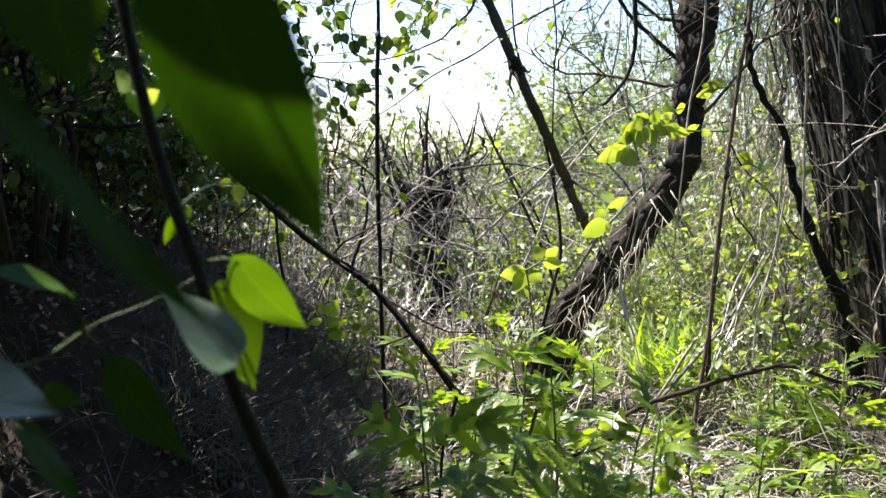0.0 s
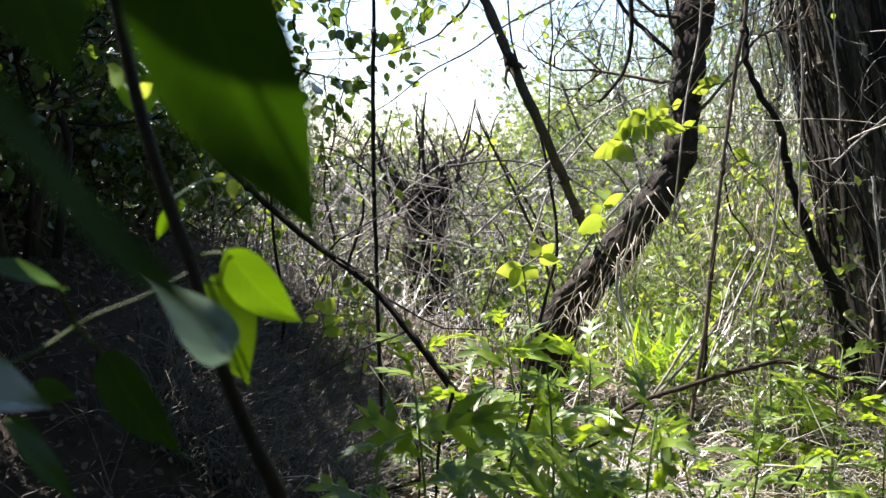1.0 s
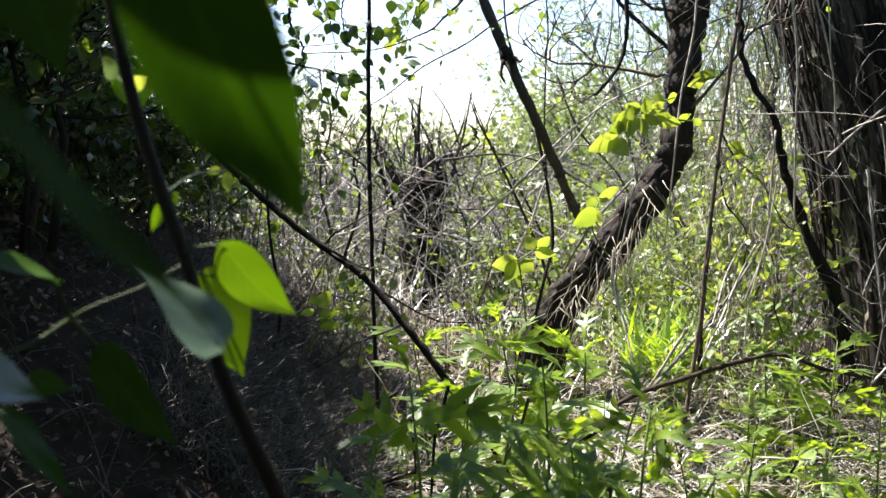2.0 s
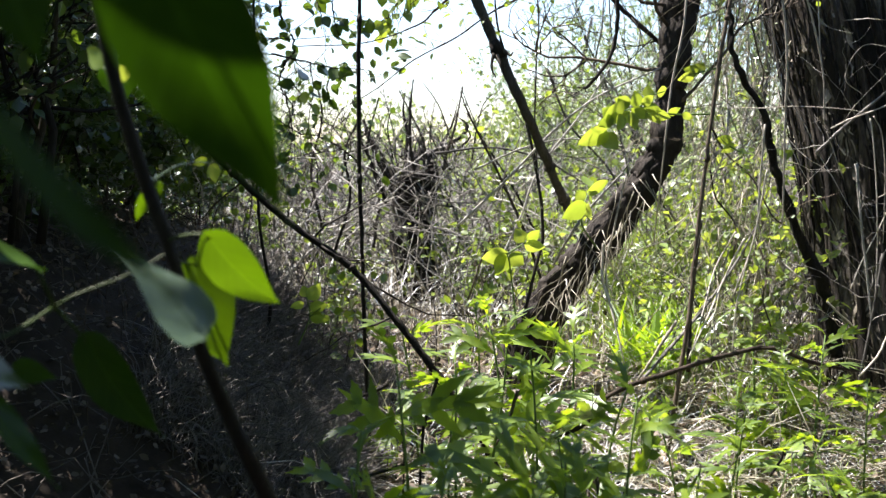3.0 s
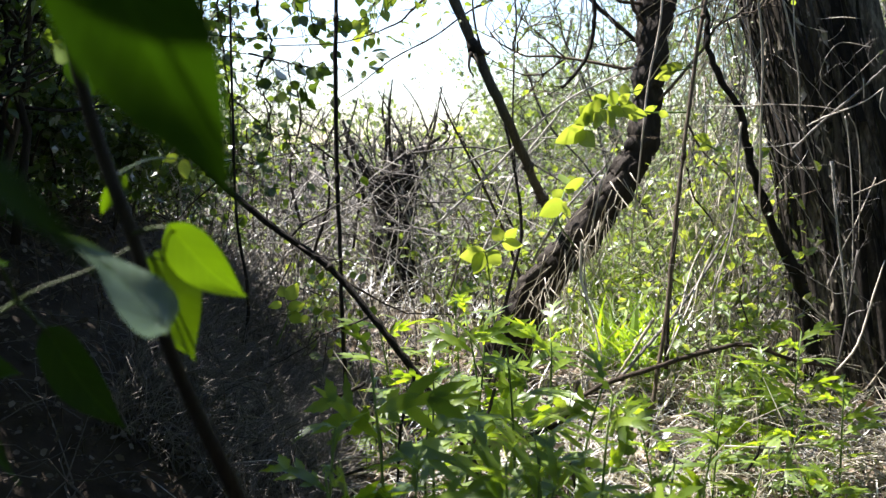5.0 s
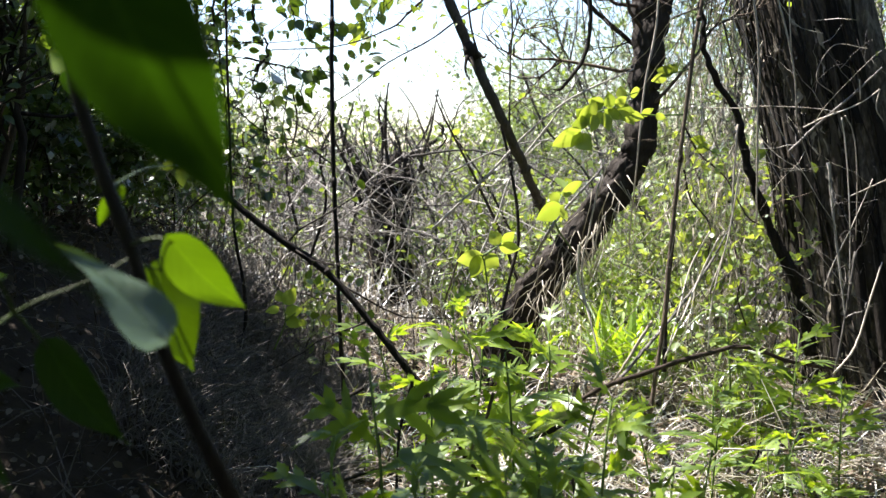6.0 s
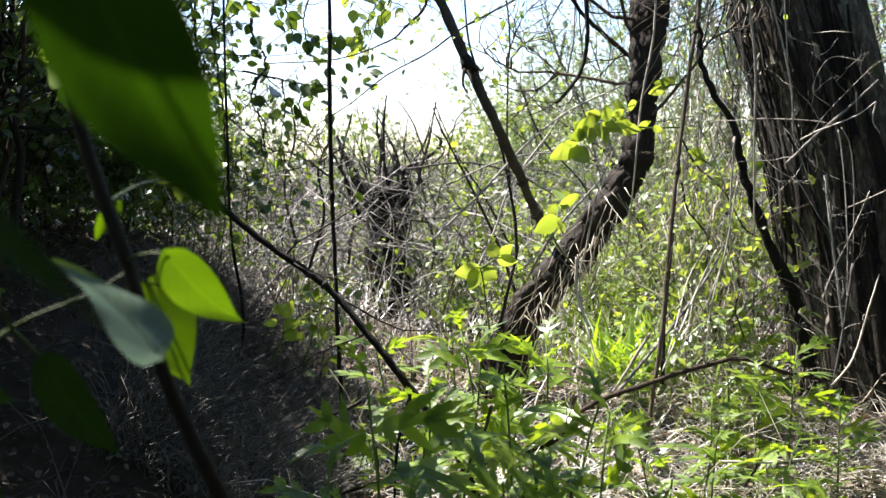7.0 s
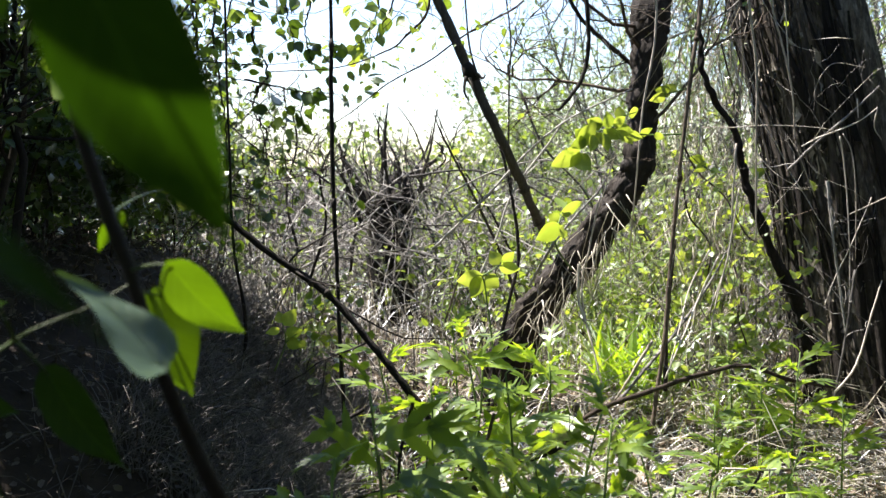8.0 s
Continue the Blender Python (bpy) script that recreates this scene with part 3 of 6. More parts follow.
def loose_wood():
    p = pole("dead_sapling", "bare dead pole leaning across the clearing", "dead tree",
             [(0.041, 3.118, 1.672), (0.168, 3.064, 1.403), (0.254, 3.026, 1.195), (0.346, 3.008, 0.993), (0.452, 3.141, 0.787), (0.534, 3.380, 0.656)], [0.013, 0.015, 0.0165, 0.016, 0.015, 0.014], POLE_BARK, 31, sides=12, knots=2)
    v = tube_data([(smooth_line([(0.241, 3.005, 1.182), (0.235, 2.990, 1.138), (0.249, 2.988, 1.107)], 4), np.linspace(0.006, 0.002, 9)),
                   (smooth_line([(0.275, 3.006, 1.190), (0.291, 2.984, 1.175), (0.300, 2.985, 1.185)], 4), np.linspace(0.007, 0.002, 9)),
                   (smooth_line([(0.253, 3.004, 1.177), (0.262, 2.981, 1.146), (0.267, 2.979, 1.120)], 4), np.linspace(0.006, 0.002, 9))], 5)
    mesh_object("peeling_bark", v[0], v[1], BARK_DARK, p, "dark curl of bark hanging at a knot")
    tubes("collar", [(np.array([(0.242, 3.028, 1.223), (0.254, 3.026, 1.195), (0.268, 3.023, 1.168)]), np.array([0.016, 0.024, 0.017]))], BARK_DARK, p, sides=10)
    pole("vine", "thin dark vine hanging straight down", "vine", [(-0.149, 2.831, 1.842), (-0.151, 2.788, 1.363), (-0.154, 2.752, 0.963), (-0.144, 2.715, 0.564), (-0.134, 2.686, 0.244), (-0.114, 2.653, -0.124)], [0.0065, 0.006, 0.007, 0.006, 0.006, 0.007], STEM_RED, 32, group="hanging vines", knots=3)
    pole("vine", "brown woody vine hanging beside the trunk", "vine", [(0.933, 2.823, 1.683), (0.909, 2.794, 1.363), (0.877, 2.776, 1.171), (0.840, 2.751, 0.899), (0.810, 2.728, 0.644), (0.784, 2.706, 0.404), (0.736, 2.678, 0.100), (0.720, 2.662, -0.076)], [0.0055, 0.006, 0.006, 0.0055, 0.006, 0.0065, 0.006, 0.006], TWIG_BROWN, 33, group="hanging vines", knots=2)
    pole("vine", "short dead vine end hanging beside another", "vine", [(0.834, 2.782, 0.688), (0.806, 2.761, 0.460), (0.800, 2.749, 0.330), (0.797, 2.742, 0.249)], [0.004, 0.006, 0.007, 0.006], BARK_DARK, 34, group="hanging vines")
    pole("vine", "thin vine hanging behind the dead pole", "vine", [(0.250, 3.376, 1.729), (0.262, 3.350, 1.445), (0.279, 3.334, 1.274), (0.346, 3.316, 1.065), (0.393, 3.299, 0.876), (0.426, 3.277, 0.629), (0.394, 3.261, 0.458), (0.337, 3.240, 0.231), (0.299, 3.219, 0.003)], [0.003, 0.003, 0.004, 0.0045, 0.005, 0.0055, 0.006, 0.007, 0.008], BARK_DARK, 35, twigs=3, group="hanging vines")
    pole("vine", "slender black vine hanging down", "vine", [(-0.514, 3.168, 1.701), (-0.510, 3.126, 1.236), (-0.502, 3.088, 0.825), (-0.493, 3.072, 0.646), (-0.461, 3.050, 0.396), (-0.497, 3.030, 0.181), (-0.518, 3.012, -0.016)], [0.004, 0.004, 0.0045, 0.005, 0.006, 0.006, 0.006], STEM_RED, 36, group="hanging vines")
    pole("fallen_branch", "long dark branch leaning from the shrubs to the ground", "branch",
         [(-0.765, 2.565, 1.154), (-0.646, 2.553, 1.013), (-0.505, 2.510, 0.872), (-0.324, 2.477, 0.711), (-0.155, 2.466, 0.587), (-0.059, 2.437, 0.481), (0.043, 2.406, 0.354), (0.158, 2.372, 0.194), (0.243, 2.338, 0.036)], [0.008, 0.008, 0.0085, 0.009, 0.0095, 0.0095, 0.010, 0.010, 0.010], BARK_DARK, 37, twigs=7, knots=3)
    pole("fallen_branch", "curved dead branch lying among the herbs", "branch",
         [(0.178, 2.471, 0.067), (0.340, 2.527, 0.119), (0.457, 2.552, 0.167), (0.570, 2.589, 0.233), (0.768, 2.645, 0.284), (0.909, 2.698, 0.311), (1.038, 2.750, 0.317), (1.206, 2.845, 0.251), (1.383, 2.942, 0.204)], [0.006, 0.006, 0.0065, 0.007, 0.0075, 0.007, 0.0065, 0.006, 0.005], TWIG_BROWN, 38, twigs=5, knots=2)
    pole("twig", "thin pinkish bare twig", "twig", [(0.642, 2.641, 0.248), (0.761, 2.750, 0.338), (0.877, 2.859, 0.428), (0.999, 2.971, 0.550), (1.087, 3.081, 0.646)], [0.005, 0.005, 0.004, 0.004, 0.003], TWIG_GREY, 39, twigs=3)
    pole("twig", "thin pale bare twig", "twig", [(0.437, 3.066, 0.521), (0.486, 2.976, 0.637), (0.538, 2.983, 0.707), (0.642, 2.994, 0.819)], [0.004, 0.005, 0.004, 0.003], TWIG_GREY, 40)
    for k, (pts, r) in enumerate([
            ([(0.598, 3.073, 0.592), (0.595, 3.064, 0.485), (0.617, 3.005, 0.386), (0.643, 2.943, 0.256)], 0.006),
            ([(0.670, 3.093, 0.807), (0.634, 3.079, 0.646), (0.607, 3.064, 0.485), (0.651, 2.940, 0.221)], 0.004),
            ([(0.817, 2.955, 1.486), (0.809, 2.937, 1.284), (0.770, 2.918, 1.083), (0.747, 2.900, 0.881), (0.738, 2.975, 0.602)], 0.0045),
            ([(1.095, 2.950, 1.429), (1.101, 2.950, 1.362), (1.117, 2.950, 1.245), (1.125, 2.950, 1.126), (1.124, 2.950, 0.972), (1.126, 2.950, 0.817), (1.127, 2.950, 0.660)], 0.0052),
            ([(1.167, 2.950, 1.412), (1.174, 2.950, 1.354), (1.194, 2.950, 1.286), (1.219, 2.950, 1.193), (1.237, 2.950, 1.091), (1.243, 2.950, 0.968)], 0.0045),
            ([(1.205, 2.950, 1.412), (1.210, 2.950, 1.362), (1.217, 2.950, 1.261), (1.224, 2.950, 1.176)], 0.003),
            ([(1.034, 2.859, 0.965), (1.021, 2.844, 0.799), (1.005, 2.828, 0.634), (0.938, 2.812, 0.452)], 0.004),
            ([(1.383, 2.950, 0.984), (1.395, 2.950, 0.918), (1.409, 2.950, 0.797), (1.421, 2.950, 0.604), (1.422, 2.950, 0.392)], 0.0026),
            ([(1.393, 2.950, 0.991), (1.421, 2.950, 0.935), (1.436, 2.950, 0.814), (1.439, 2.950, 0.604)], 0.0026),
            ([(1.266, 2.950, 0.954), (1.314, 2.950, 0.979), (1.375, 2.950, 1.001), (1.444, 2.950, 1.030), (1.499, 2.950, 1.069)], 0.0032),
            ([(0.956, 2.950, 1.016), (1.061, 2.950, 1.015), (1.165, 2.950, 1.020), (1.305, 2.950, 1.012), (1.366, 2.950, 1.001)], 0.0022),
            ([(1.417, 2.950, 0.744), (1.478, 2.950, 0.770), (1.536, 2.950, 0.796), (1.574, 2.950, 0.809)], 0.0026),
            ([(1.251, 2.950, 0.945), (1.282, 2.950, 0.867), (1.310, 2.950, 0.798)], 0.0022),
            ([(1.435, 2.950, 1.098), (1.439, 2.950, 1.038)], 0.0025),
            ([(1.499, 2.950, 1.069), (1.489, 2.950, 1.012), (1.513, 2.950, 0.972)], 0.0025),
            ([(1.345, 2.950, 0.464), (1.378, 2.950, 0.552), (1.420, 2.950, 0.639), (1.486, 2.950, 0.796)], 0.0025),
            ([(1.356, 2.950, 1.056), (1.302, 2.950, 1.108), (1.352, 2.950, 1.201), (1.457, 2.950, 1.192)], 0.0016),
            ([(0.728, 2.607, 0.422), (0.686, 2.601, 0.360), (0.655, 2.596, 0.310), (0.620, 2.592, 0.261)], 0.006),
            ([(0.960, 2.778, 0.636), (0.904, 2.768, 0.525), (0.845, 2.708, 0.428), (0.772, 2.647, 0.306)], 0.004),
            ([(0.963, 2.880, 0.646), (0.902, 2.869, 0.537), (0.839, 2.758, 0.419), (0.800, 2.700, 0.340)], 0.003),
            ([(1.025, 2.797, 0.834), (0.992, 2.780, 0.655), (0.940, 2.762, 0.460), (0.924, 2.747, 0.298)], 0.003),
            ([(1.201, 2.763, 0.452), (1.242, 2.759, 0.411), (1.275, 2.757, 0.382), (1.280, 2.754, 0.346)], 0.004),
            ([(1.174, 2.448, 0.302), (1.233, 2.455, 0.375), (1.277, 2.467, 0.507), (1.306, 2.475, 0.594)], 0.004),
            ([(0.821, 2.331, 0.142), (0.963, 2.331, 0.135), (1.130, 2.430, 0.112), (1.338, 2.527, 0.063)], 0.004)]):
        pole("dry_vine", "pale dry vine strand hanging by the trunk", "vine", pts, [r * 0.8, r * 0.8, r * 0.7, r * 0.5], PALE_VINE, 50 + k, group="dry vines", sides=5, twigs=1 if k % 3 == 0 else 0)
    for k, pts in enumerate([[(0.939, 3.109, 0.968), (0.989, 3.102, 0.878), (1.058, 3.045, 0.800), (1.104, 2.985, 0.689), (1.147, 2.982, 0.655)], [(0.966, 3.197, 0.822), (0.985, 3.188, 0.730), (1.035, 3.131, 0.642), (1.011, 3.069, 0.521)],
                             [(1.069, 2.975, 0.585), (1.074, 2.918, 0.505), (1.046, 2.862, 0.445), (1.071, 2.854, 0.361)], [(0.167, 3.055, 0.414), (0.203, 3.065, 0.521), (0.239, 3.075, 0.628), (0.203, 3.081, 0.700)]]):
        pole("twig", "slender twig with fresh yellow-green leaves beside a trunk", "twig", pts, [0.0035, 0.003, 0.0025, 0.002], TWIG_BROWN, 300 + k, twigs=9, leaves=26, leaf_mat=LEAF_FRESH, group="leafy twigs", twig_len=(0.06, 0.2), leaf_size=(0.016, 0.036))
    pole("twig", "leafy twig arching over the clearing", "twig", [(0.448, 3.251, 1.448), (0.402, 3.248, 1.415), (0.254, 3.240, 1.338), (0.136, 3.333, 1.264), (-0.008, 3.426, 1.196), (-0.136, 3.417, 1.099), (-0.233, 3.411, 1.040)], [0.0035, 0.0035, 0.003, 0.003, 0.0025, 0.002, 0.0015], TWIG_BROWN, 60, twigs=14, leaves=34, leaf_mat=LEAF_SPRING, group="leafy twigs", twig_len=(0.06, 0.16))
    pole("twig", "thin bare twig with buds", "twig", [(0.143, 3.252, 1.485), (0.124, 3.245, 1.402), (0.060, 3.239, 1.338), (0.004, 3.234, 1.292), (-0.169, 3.329, 1.245), (-0.410, 3.428, 1.241)], [0.004, 0.005, 0.0035, 0.003, 0.002, 0.002], TWIG_BROWN, 61, twigs=12, leaves=12, leaf_mat=LEAF_SPRING, group="leafy twigs", twig_len=(0.06, 0.15))
    for k, (pts, r) in enumerate([
            ([(0.134, 3.175, 0.638), (0.300, 3.191, 0.794), (0.448, 3.205, 0.947), (0.599, 3.237, 1.062), (0.811, 3.277, 1.157)], 0.004),
            ([(0.198, 3.393, 0.816), (0.374, 3.401, 0.894), (0.550, 3.404, 0.923), (0.746, 3.401, 0.874)], 0.003),
            ([(0.251, 3.260, 0.458), (0.346, 3.278, 0.648), (0.412, 3.294, 0.819), (0.555, 3.312, 1.008), (0.650, 3.326, 1.160)], 0.0035),
            ([(0.062, 3.999, 0.866), (0.291, 4.002, 0.889), (0.496, 3.999, 0.843), (0.656, 3.992, 0.752)], 0.004),
            ([(0.474, 3.628, 1.180), (0.557, 3.610, 0.974), (0.702, 3.596, 0.810), (0.785, 3.579, 0.624)], 0.004),
            ([(0.929, 3.242, 1.319), (1.058, 3.247, 1.374), (1.151, 3.253, 1.430), (1.243, 3.264, 1.540)], 0.003),
            ([(1.224, 2.952, 0.881), (1.319, 2.961, 0.969), (1.421, 2.969, 1.051), (1.516, 2.977, 1.137)], 0.004),
            ([(1.327, 2.900, 0.848), (1.341, 2.885, 0.680), (1.361, 2.870, 0.512), (1.375, 2.857, 0.377)], 0.004),
            ([(1.364, 2.776, 0.590), (1.332, 2.758, 0.395), (1.299, 2.743, 0.233), (1.275, 2.731, 0.103)], 0.004),
            ([(-0.368, 4.158, 0.434), (-0.296, 4.180, 0.672), (-0.320, 4.198, 0.863), (-0.260, 4.211, 1.006)], 0.006),
            ([(-0.234, 4.758, 0.394), (-0.207, 4.783, 0.665), (-0.262, 4.802, 0.882), (-0.207, 4.824, 1.125)], 0.006),
            ([(-0.458, 4.567, 0.519), (-0.510, 4.591, 0.779), (-0.458, 4.612, 1.013), (-0.484, 4.628, 1.195)], 0.006)]):
        pole("twig", "bare grey twig slanting through the thicket", "twig", pts, [r * 1.2, r, r * 0.9, r * 0.7], TWIG_GREY if r < 0.005 else BARK_DARK, 400 + k, twigs=6, group="bare twigs", twig_len=(0.08, 0.3))
    for k, (pts, r) in enumerate([
            ([(0.065, 1.900, 0.425), (0.051, 1.900, 0.370), (0.037, 1.900, 0.312), (0.028, 1.900, 0.175)], 0.004),
            ([(-0.052, 2.200, 0.342), (-0.071, 2.200, 0.331), (-0.126, 2.200, 0.308), (-0.169, 2.200, 0.290)], 0.0045),
            ([(0.178, 2.200, 0.311), (0.167, 2.200, 0.279), (0.159, 2.200, 0.253)], 0.005),
            ([(-0.003, 1.900, 0.241), (-0.044, 1.900, 0.229), (-0.103, 1.900, 0.211)], 0.004),
            ([(0.437, 2.100, 0.300), (0.428, 2.100, 0.289), (0.374, 2.100, 0.258), (0.321, 2.100, 0.241), (0.243, 2.100, 0.239)], 0.006),
            ([(0.358, 1.700, 0.320), (0.367, 1.700, 0.282), (0.376, 1.700, 0.232)], 0.004),
            ([(-0.012, 2.000, 0.288), (-0.006, 2.000, 0.224), (-0.010, 2.000, 0.135)], 0.003),
            ([(0.249, 2.100, 0.351), (0.230, 2.100, 0.285), (0.198, 2.100, 0.219)], 0.004),
            ([(0.798, 2.000, 0.182), (0.822, 2.000, 0.220), (0.827, 2.000, 0.246)], 0.003)]):
        pole("twig", "dark dead twig sticking up among the herbs", "twig", pts, [r, r, r * 0.8, r * 0.6], BARK_DARK, 620 + k, twigs=2, group="dead twigs", twig_len=(0.05, 0.14))
    for k, (pts, r) in enumerate([
            ([(-0.035, 4.950, 0.744), (-0.061, 4.950, 0.914), (-0.058, 4.950, 1.097), (-0.043, 4.950, 1.218)], 0.009),
            ([(0.022, 4.950, 0.827), (0.001, 4.950, 0.928), (-0.064, 4.950, 1.064), (-0.118, 4.950, 1.172)], 0.006),
            ([(0.162, 4.950, 0.854), (0.124, 4.950, 0.974), (0.078, 4.950, 1.096), (0.004, 4.950, 1.202)], 0.005),
            ([(0.105, 4.950, 0.770), (0.123, 4.950, 0.865), (0.161, 4.950, 0.987), (0.201, 4.950, 1.186)], 0.009),
            ([(0.176, 4.950, 0.881), (0.199, 4.950, 0.895), (0.238, 4.950, 0.942), (0.200, 4.950, 1.004)], 0.006),
            ([(0.554, 4.950, 0.484), (0.473, 4.950, 0.646), (0.400, 4.950, 0.770), (0.292, 4.950, 0.942), (0.188, 4.950, 1.186)], 0.006),
            ([(-0.121, 4.950, 0.632), (-0.156, 4.950, 0.714), (-0.216, 4.950, 0.807), (-0.261, 4.950, 0.930), (-0.288, 4.950, 1.024)], 0.01),
            ([(-0.178, 4.950, 0.605), (-0.226, 4.950, 0.745), (-0.274, 4.950, 0.858), (-0.325, 4.950, 0.955)], 0.01),
            ([(0.246, 4.950, 0.825), (0.275, 4.950, 1.003), (0.310, 4.950, 1.108), (0.385, 4.950, 1.168)], 0.004),
            ([(-0.146, 4.950, 0.829), (-0.171, 4.950, 0.996), (-0.128, 4.950, 1.106)], 0.004),
            ([(0.050, 4.950, 0.827), (0.040, 4.950, 0.966), (0.058, 4.950, 1.091)], 0.004),
            ([(-0.399, 4.950, 0.747), (-0.354, 4.950, 0.886), (-0.380, 4.950, 0.997), (-0.336, 4.950, 1.094)], 0.004)]):
        pole("twig", "bare dark twig beside the broken dead tree", "twig", pts, [r, r, r * 0.75, r * 0.4], BARK_DARK, 640 + k, twigs=3, group="bare twigs", twig_len=(0.08, 0.25))
    pole("twig", "crooked bare twig with a hook", "twig", [(0.634, 3.155, 1.486), (0.643, 3.139, 1.308), (0.619, 3.127, 1.182), (0.553, 3.119, 1.093), (0.535, 3.118, 1.084)], [0.007, 0.007, 0.006, 0.005, 0.004], BARK_DARK, 68, twigs=6)
    pole("twig", "crooked dark bare twig", "twig", [(0.579, 3.464, 1.576), (0.667, 3.450, 1.420), (0.765, 3.442, 1.323), (0.853, 3.435, 1.245)], [0.007, 0.007, 0.008, 0.008], BARK_DARK, 69, twigs=7)
    pole("twig", "fine dark twig hanging down", "twig", [(0.403, 3.459, 1.537), (0.422, 3.442, 1.342), (0.413, 3.426, 1.167), (0.409, 3.406, 0.952), (0.423, 3.389, 0.757)], [0.003, 0.003, 0.003, 0.003, 0.002], STEM_RED, 70)
    pole("twig", "fine dark twig rising", "twig", [(0.486, 3.651, 0.321), (0.401, 3.673, 0.574), (0.284, 3.696, 0.828), (0.189, 3.712, 1.018), (0.157, 3.720, 1.102)], [0.006, 0.006, 0.005, 0.004, 0.002], TWIG_BROWN, 71, twigs=8)


loose_wood()


def fresh_leaf(parent, base, tip, width, facing, seed, material=LEAF_FRESH):
    """A rounded young leaf, slightly cupped, as a part of its twig."""
    base, tip = np.array(base), np.array(tip)
    y = unit(tip - base)
    ln = np.linalg.norm(tip - base)
    x = unit(np.cross(y, unit(facing)))
    z = np.cross(x, y)
    v, f, uv = [], [], []
    for i in range(9):
        t = i / 8
        w = math.sin(math.pi * t ** 0.75) ** 0.95
        for j in (-2, -1, 0, 1, 2):
            u = j / 2
            v.append(tuple(base + x * u * w * width / 2 + y * t * ln + z * (0.08 * width * u * u * w - 0.08 * ln * t * t + 0.02 * ln * math.sin(6 * t + seed + u))))
            uv.append((u * w, t))
    for i in range(8):
        for j in range(4):
            f.append((i * 5 + j, i * 5 + j + 1, i * 5 + j + 6, i * 5 + j + 5))
    return mesh_object("leaf", v, f, material, parent, uvs=uv)


def fresh_spray(label, stems, leaves, seed):
    """A green twig whose young leaves stand singly: (base, tip, width)."""
    rng = np.random.default_rng(seed)
    ob = thing("twig", label, "twig", group="leafy twigs")
    for pts in stems:
        line = smooth_line(pts, 6)
        tubes("stem", [(line, np.linspace(0.0028, 0.0014, len(line)))], STEM_GREEN, ob, sides=6)
    for k, (base, tip, w) in enumerate(leaves):
        fresh_leaf(ob, base, tip, w * 1.12, (rng.uniform(0.0, 0.4), -0.85, rng.uniform(-0.6, -0.1)), k)


fresh_spray("twig with a row of bright fresh leaves at the trunk", [[(0.858, 2.810, 0.993), (0.732, 2.759, 0.992), (0.638, 2.730, 1.010), (0.563, 2.707, 0.986), (0.512, 2.683, 0.944)], [(0.638, 2.730, 1.010), (0.670, 2.733, 1.042), (0.709, 2.735, 1.055)]],
            [((0.541, 2.684, 0.950), (0.456, 2.659, 0.903), 0.05), ((0.536, 2.685, 0.962), (0.591, 2.691, 1.028), 0.045), ((0.528, 2.682, 0.934), (0.568, 2.659, 0.894), 0.045), ((0.579, 2.708, 0.991), (0.630, 2.686, 0.970), 0.03), ((0.595, 2.709, 1.002), (0.579, 2.713, 1.048), 0.035),
             ((0.630, 2.730, 1.010), (0.623, 2.714, 1.057), 0.035), ((0.649, 2.730, 1.014), (0.702, 2.729, 0.998), 0.03), ((0.662, 2.732, 1.034), (0.662, 2.736, 1.074), 0.03), ((0.686, 2.734, 1.048), (0.722, 2.756, 1.065), 0.03), ((0.610, 2.710, 1.007), (0.666, 2.707, 0.978), 0.03),
             ((0.680, 2.739, 0.995), (0.733, 2.748, 0.979), 0.028), ((0.724, 2.759, 0.994), (0.764, 2.761, 1.008), 0.025), ((0.764, 2.759, 0.992), (0.802, 2.768, 0.980), 0.02), ((0.563, 2.707, 0.982), (0.528, 2.689, 1.006), 0.04), ((0.610, 2.711, 1.018), (0.563, 2.712, 1.033), 0.035), ((0.559, 2.687, 0.978), (0.512, 2.664, 0.959), 0.035), ((0.583, 2.688, 0.991), (0.568, 2.663, 0.944), 0.035), ((0.639, 2.711, 1.018), (0.677, 2.713, 1.041), 0.03), ((0.606, 2.689, 0.997), (0.622, 2.684, 0.944), 0.03), ((0.650, 2.709, 1.004), (0.697, 2.706, 0.963), 0.025), ((0.537, 2.663, 0.944), (0.509, 2.659, 0.900), 0.03)], 66)
fresh_spray("twig with a few pale fresh leaves", [[(0.468, 2.375, 0.649), (0.417, 2.280, 0.714), (0.421, 2.285, 0.761), (0.460, 2.390, 0.818)]],
            [((0.419, 2.235, 0.771), (0.362, 2.221, 0.732), 0.05), ((0.434, 2.337, 0.790), (0.498, 2.370, 0.816), 0.035), ((0.444, 2.349, 0.803), (0.434, 2.391, 0.832), 0.03), ((0.424, 2.286, 0.775), (0.400, 2.287, 0.792), 0.03), ((0.416, 2.283, 0.741), (0.435, 2.285, 0.765), 0.03)], 67)
fresh_spray("small sprout of fresh leaves on the trunk", [[(0.985, 3.227, 1.153), (0.929, 3.225, 1.139), (0.892, 3.224, 1.131)]],
            [((0.933, 3.225, 1.139), (0.874, 3.226, 1.153), 0.035), ((0.914, 3.225, 1.135), (0.859, 3.223, 1.113), 0.035), ((0.948, 3.226, 1.144), (0.914, 3.228, 1.168), 0.03)], 68)
fresh_spray("fresh leaves on a stalk beside the trunk", [[(1.008, 3.001, 0.880), (0.964, 3.004, 0.906), (0.938, 3.006, 0.932)]],
            [((0.982, 3.005, 0.918), (0.933, 3.005, 0.922), 0.03), ((0.991, 3.004, 0.906), (0.947, 3.001, 0.880), 0.03)], 69)
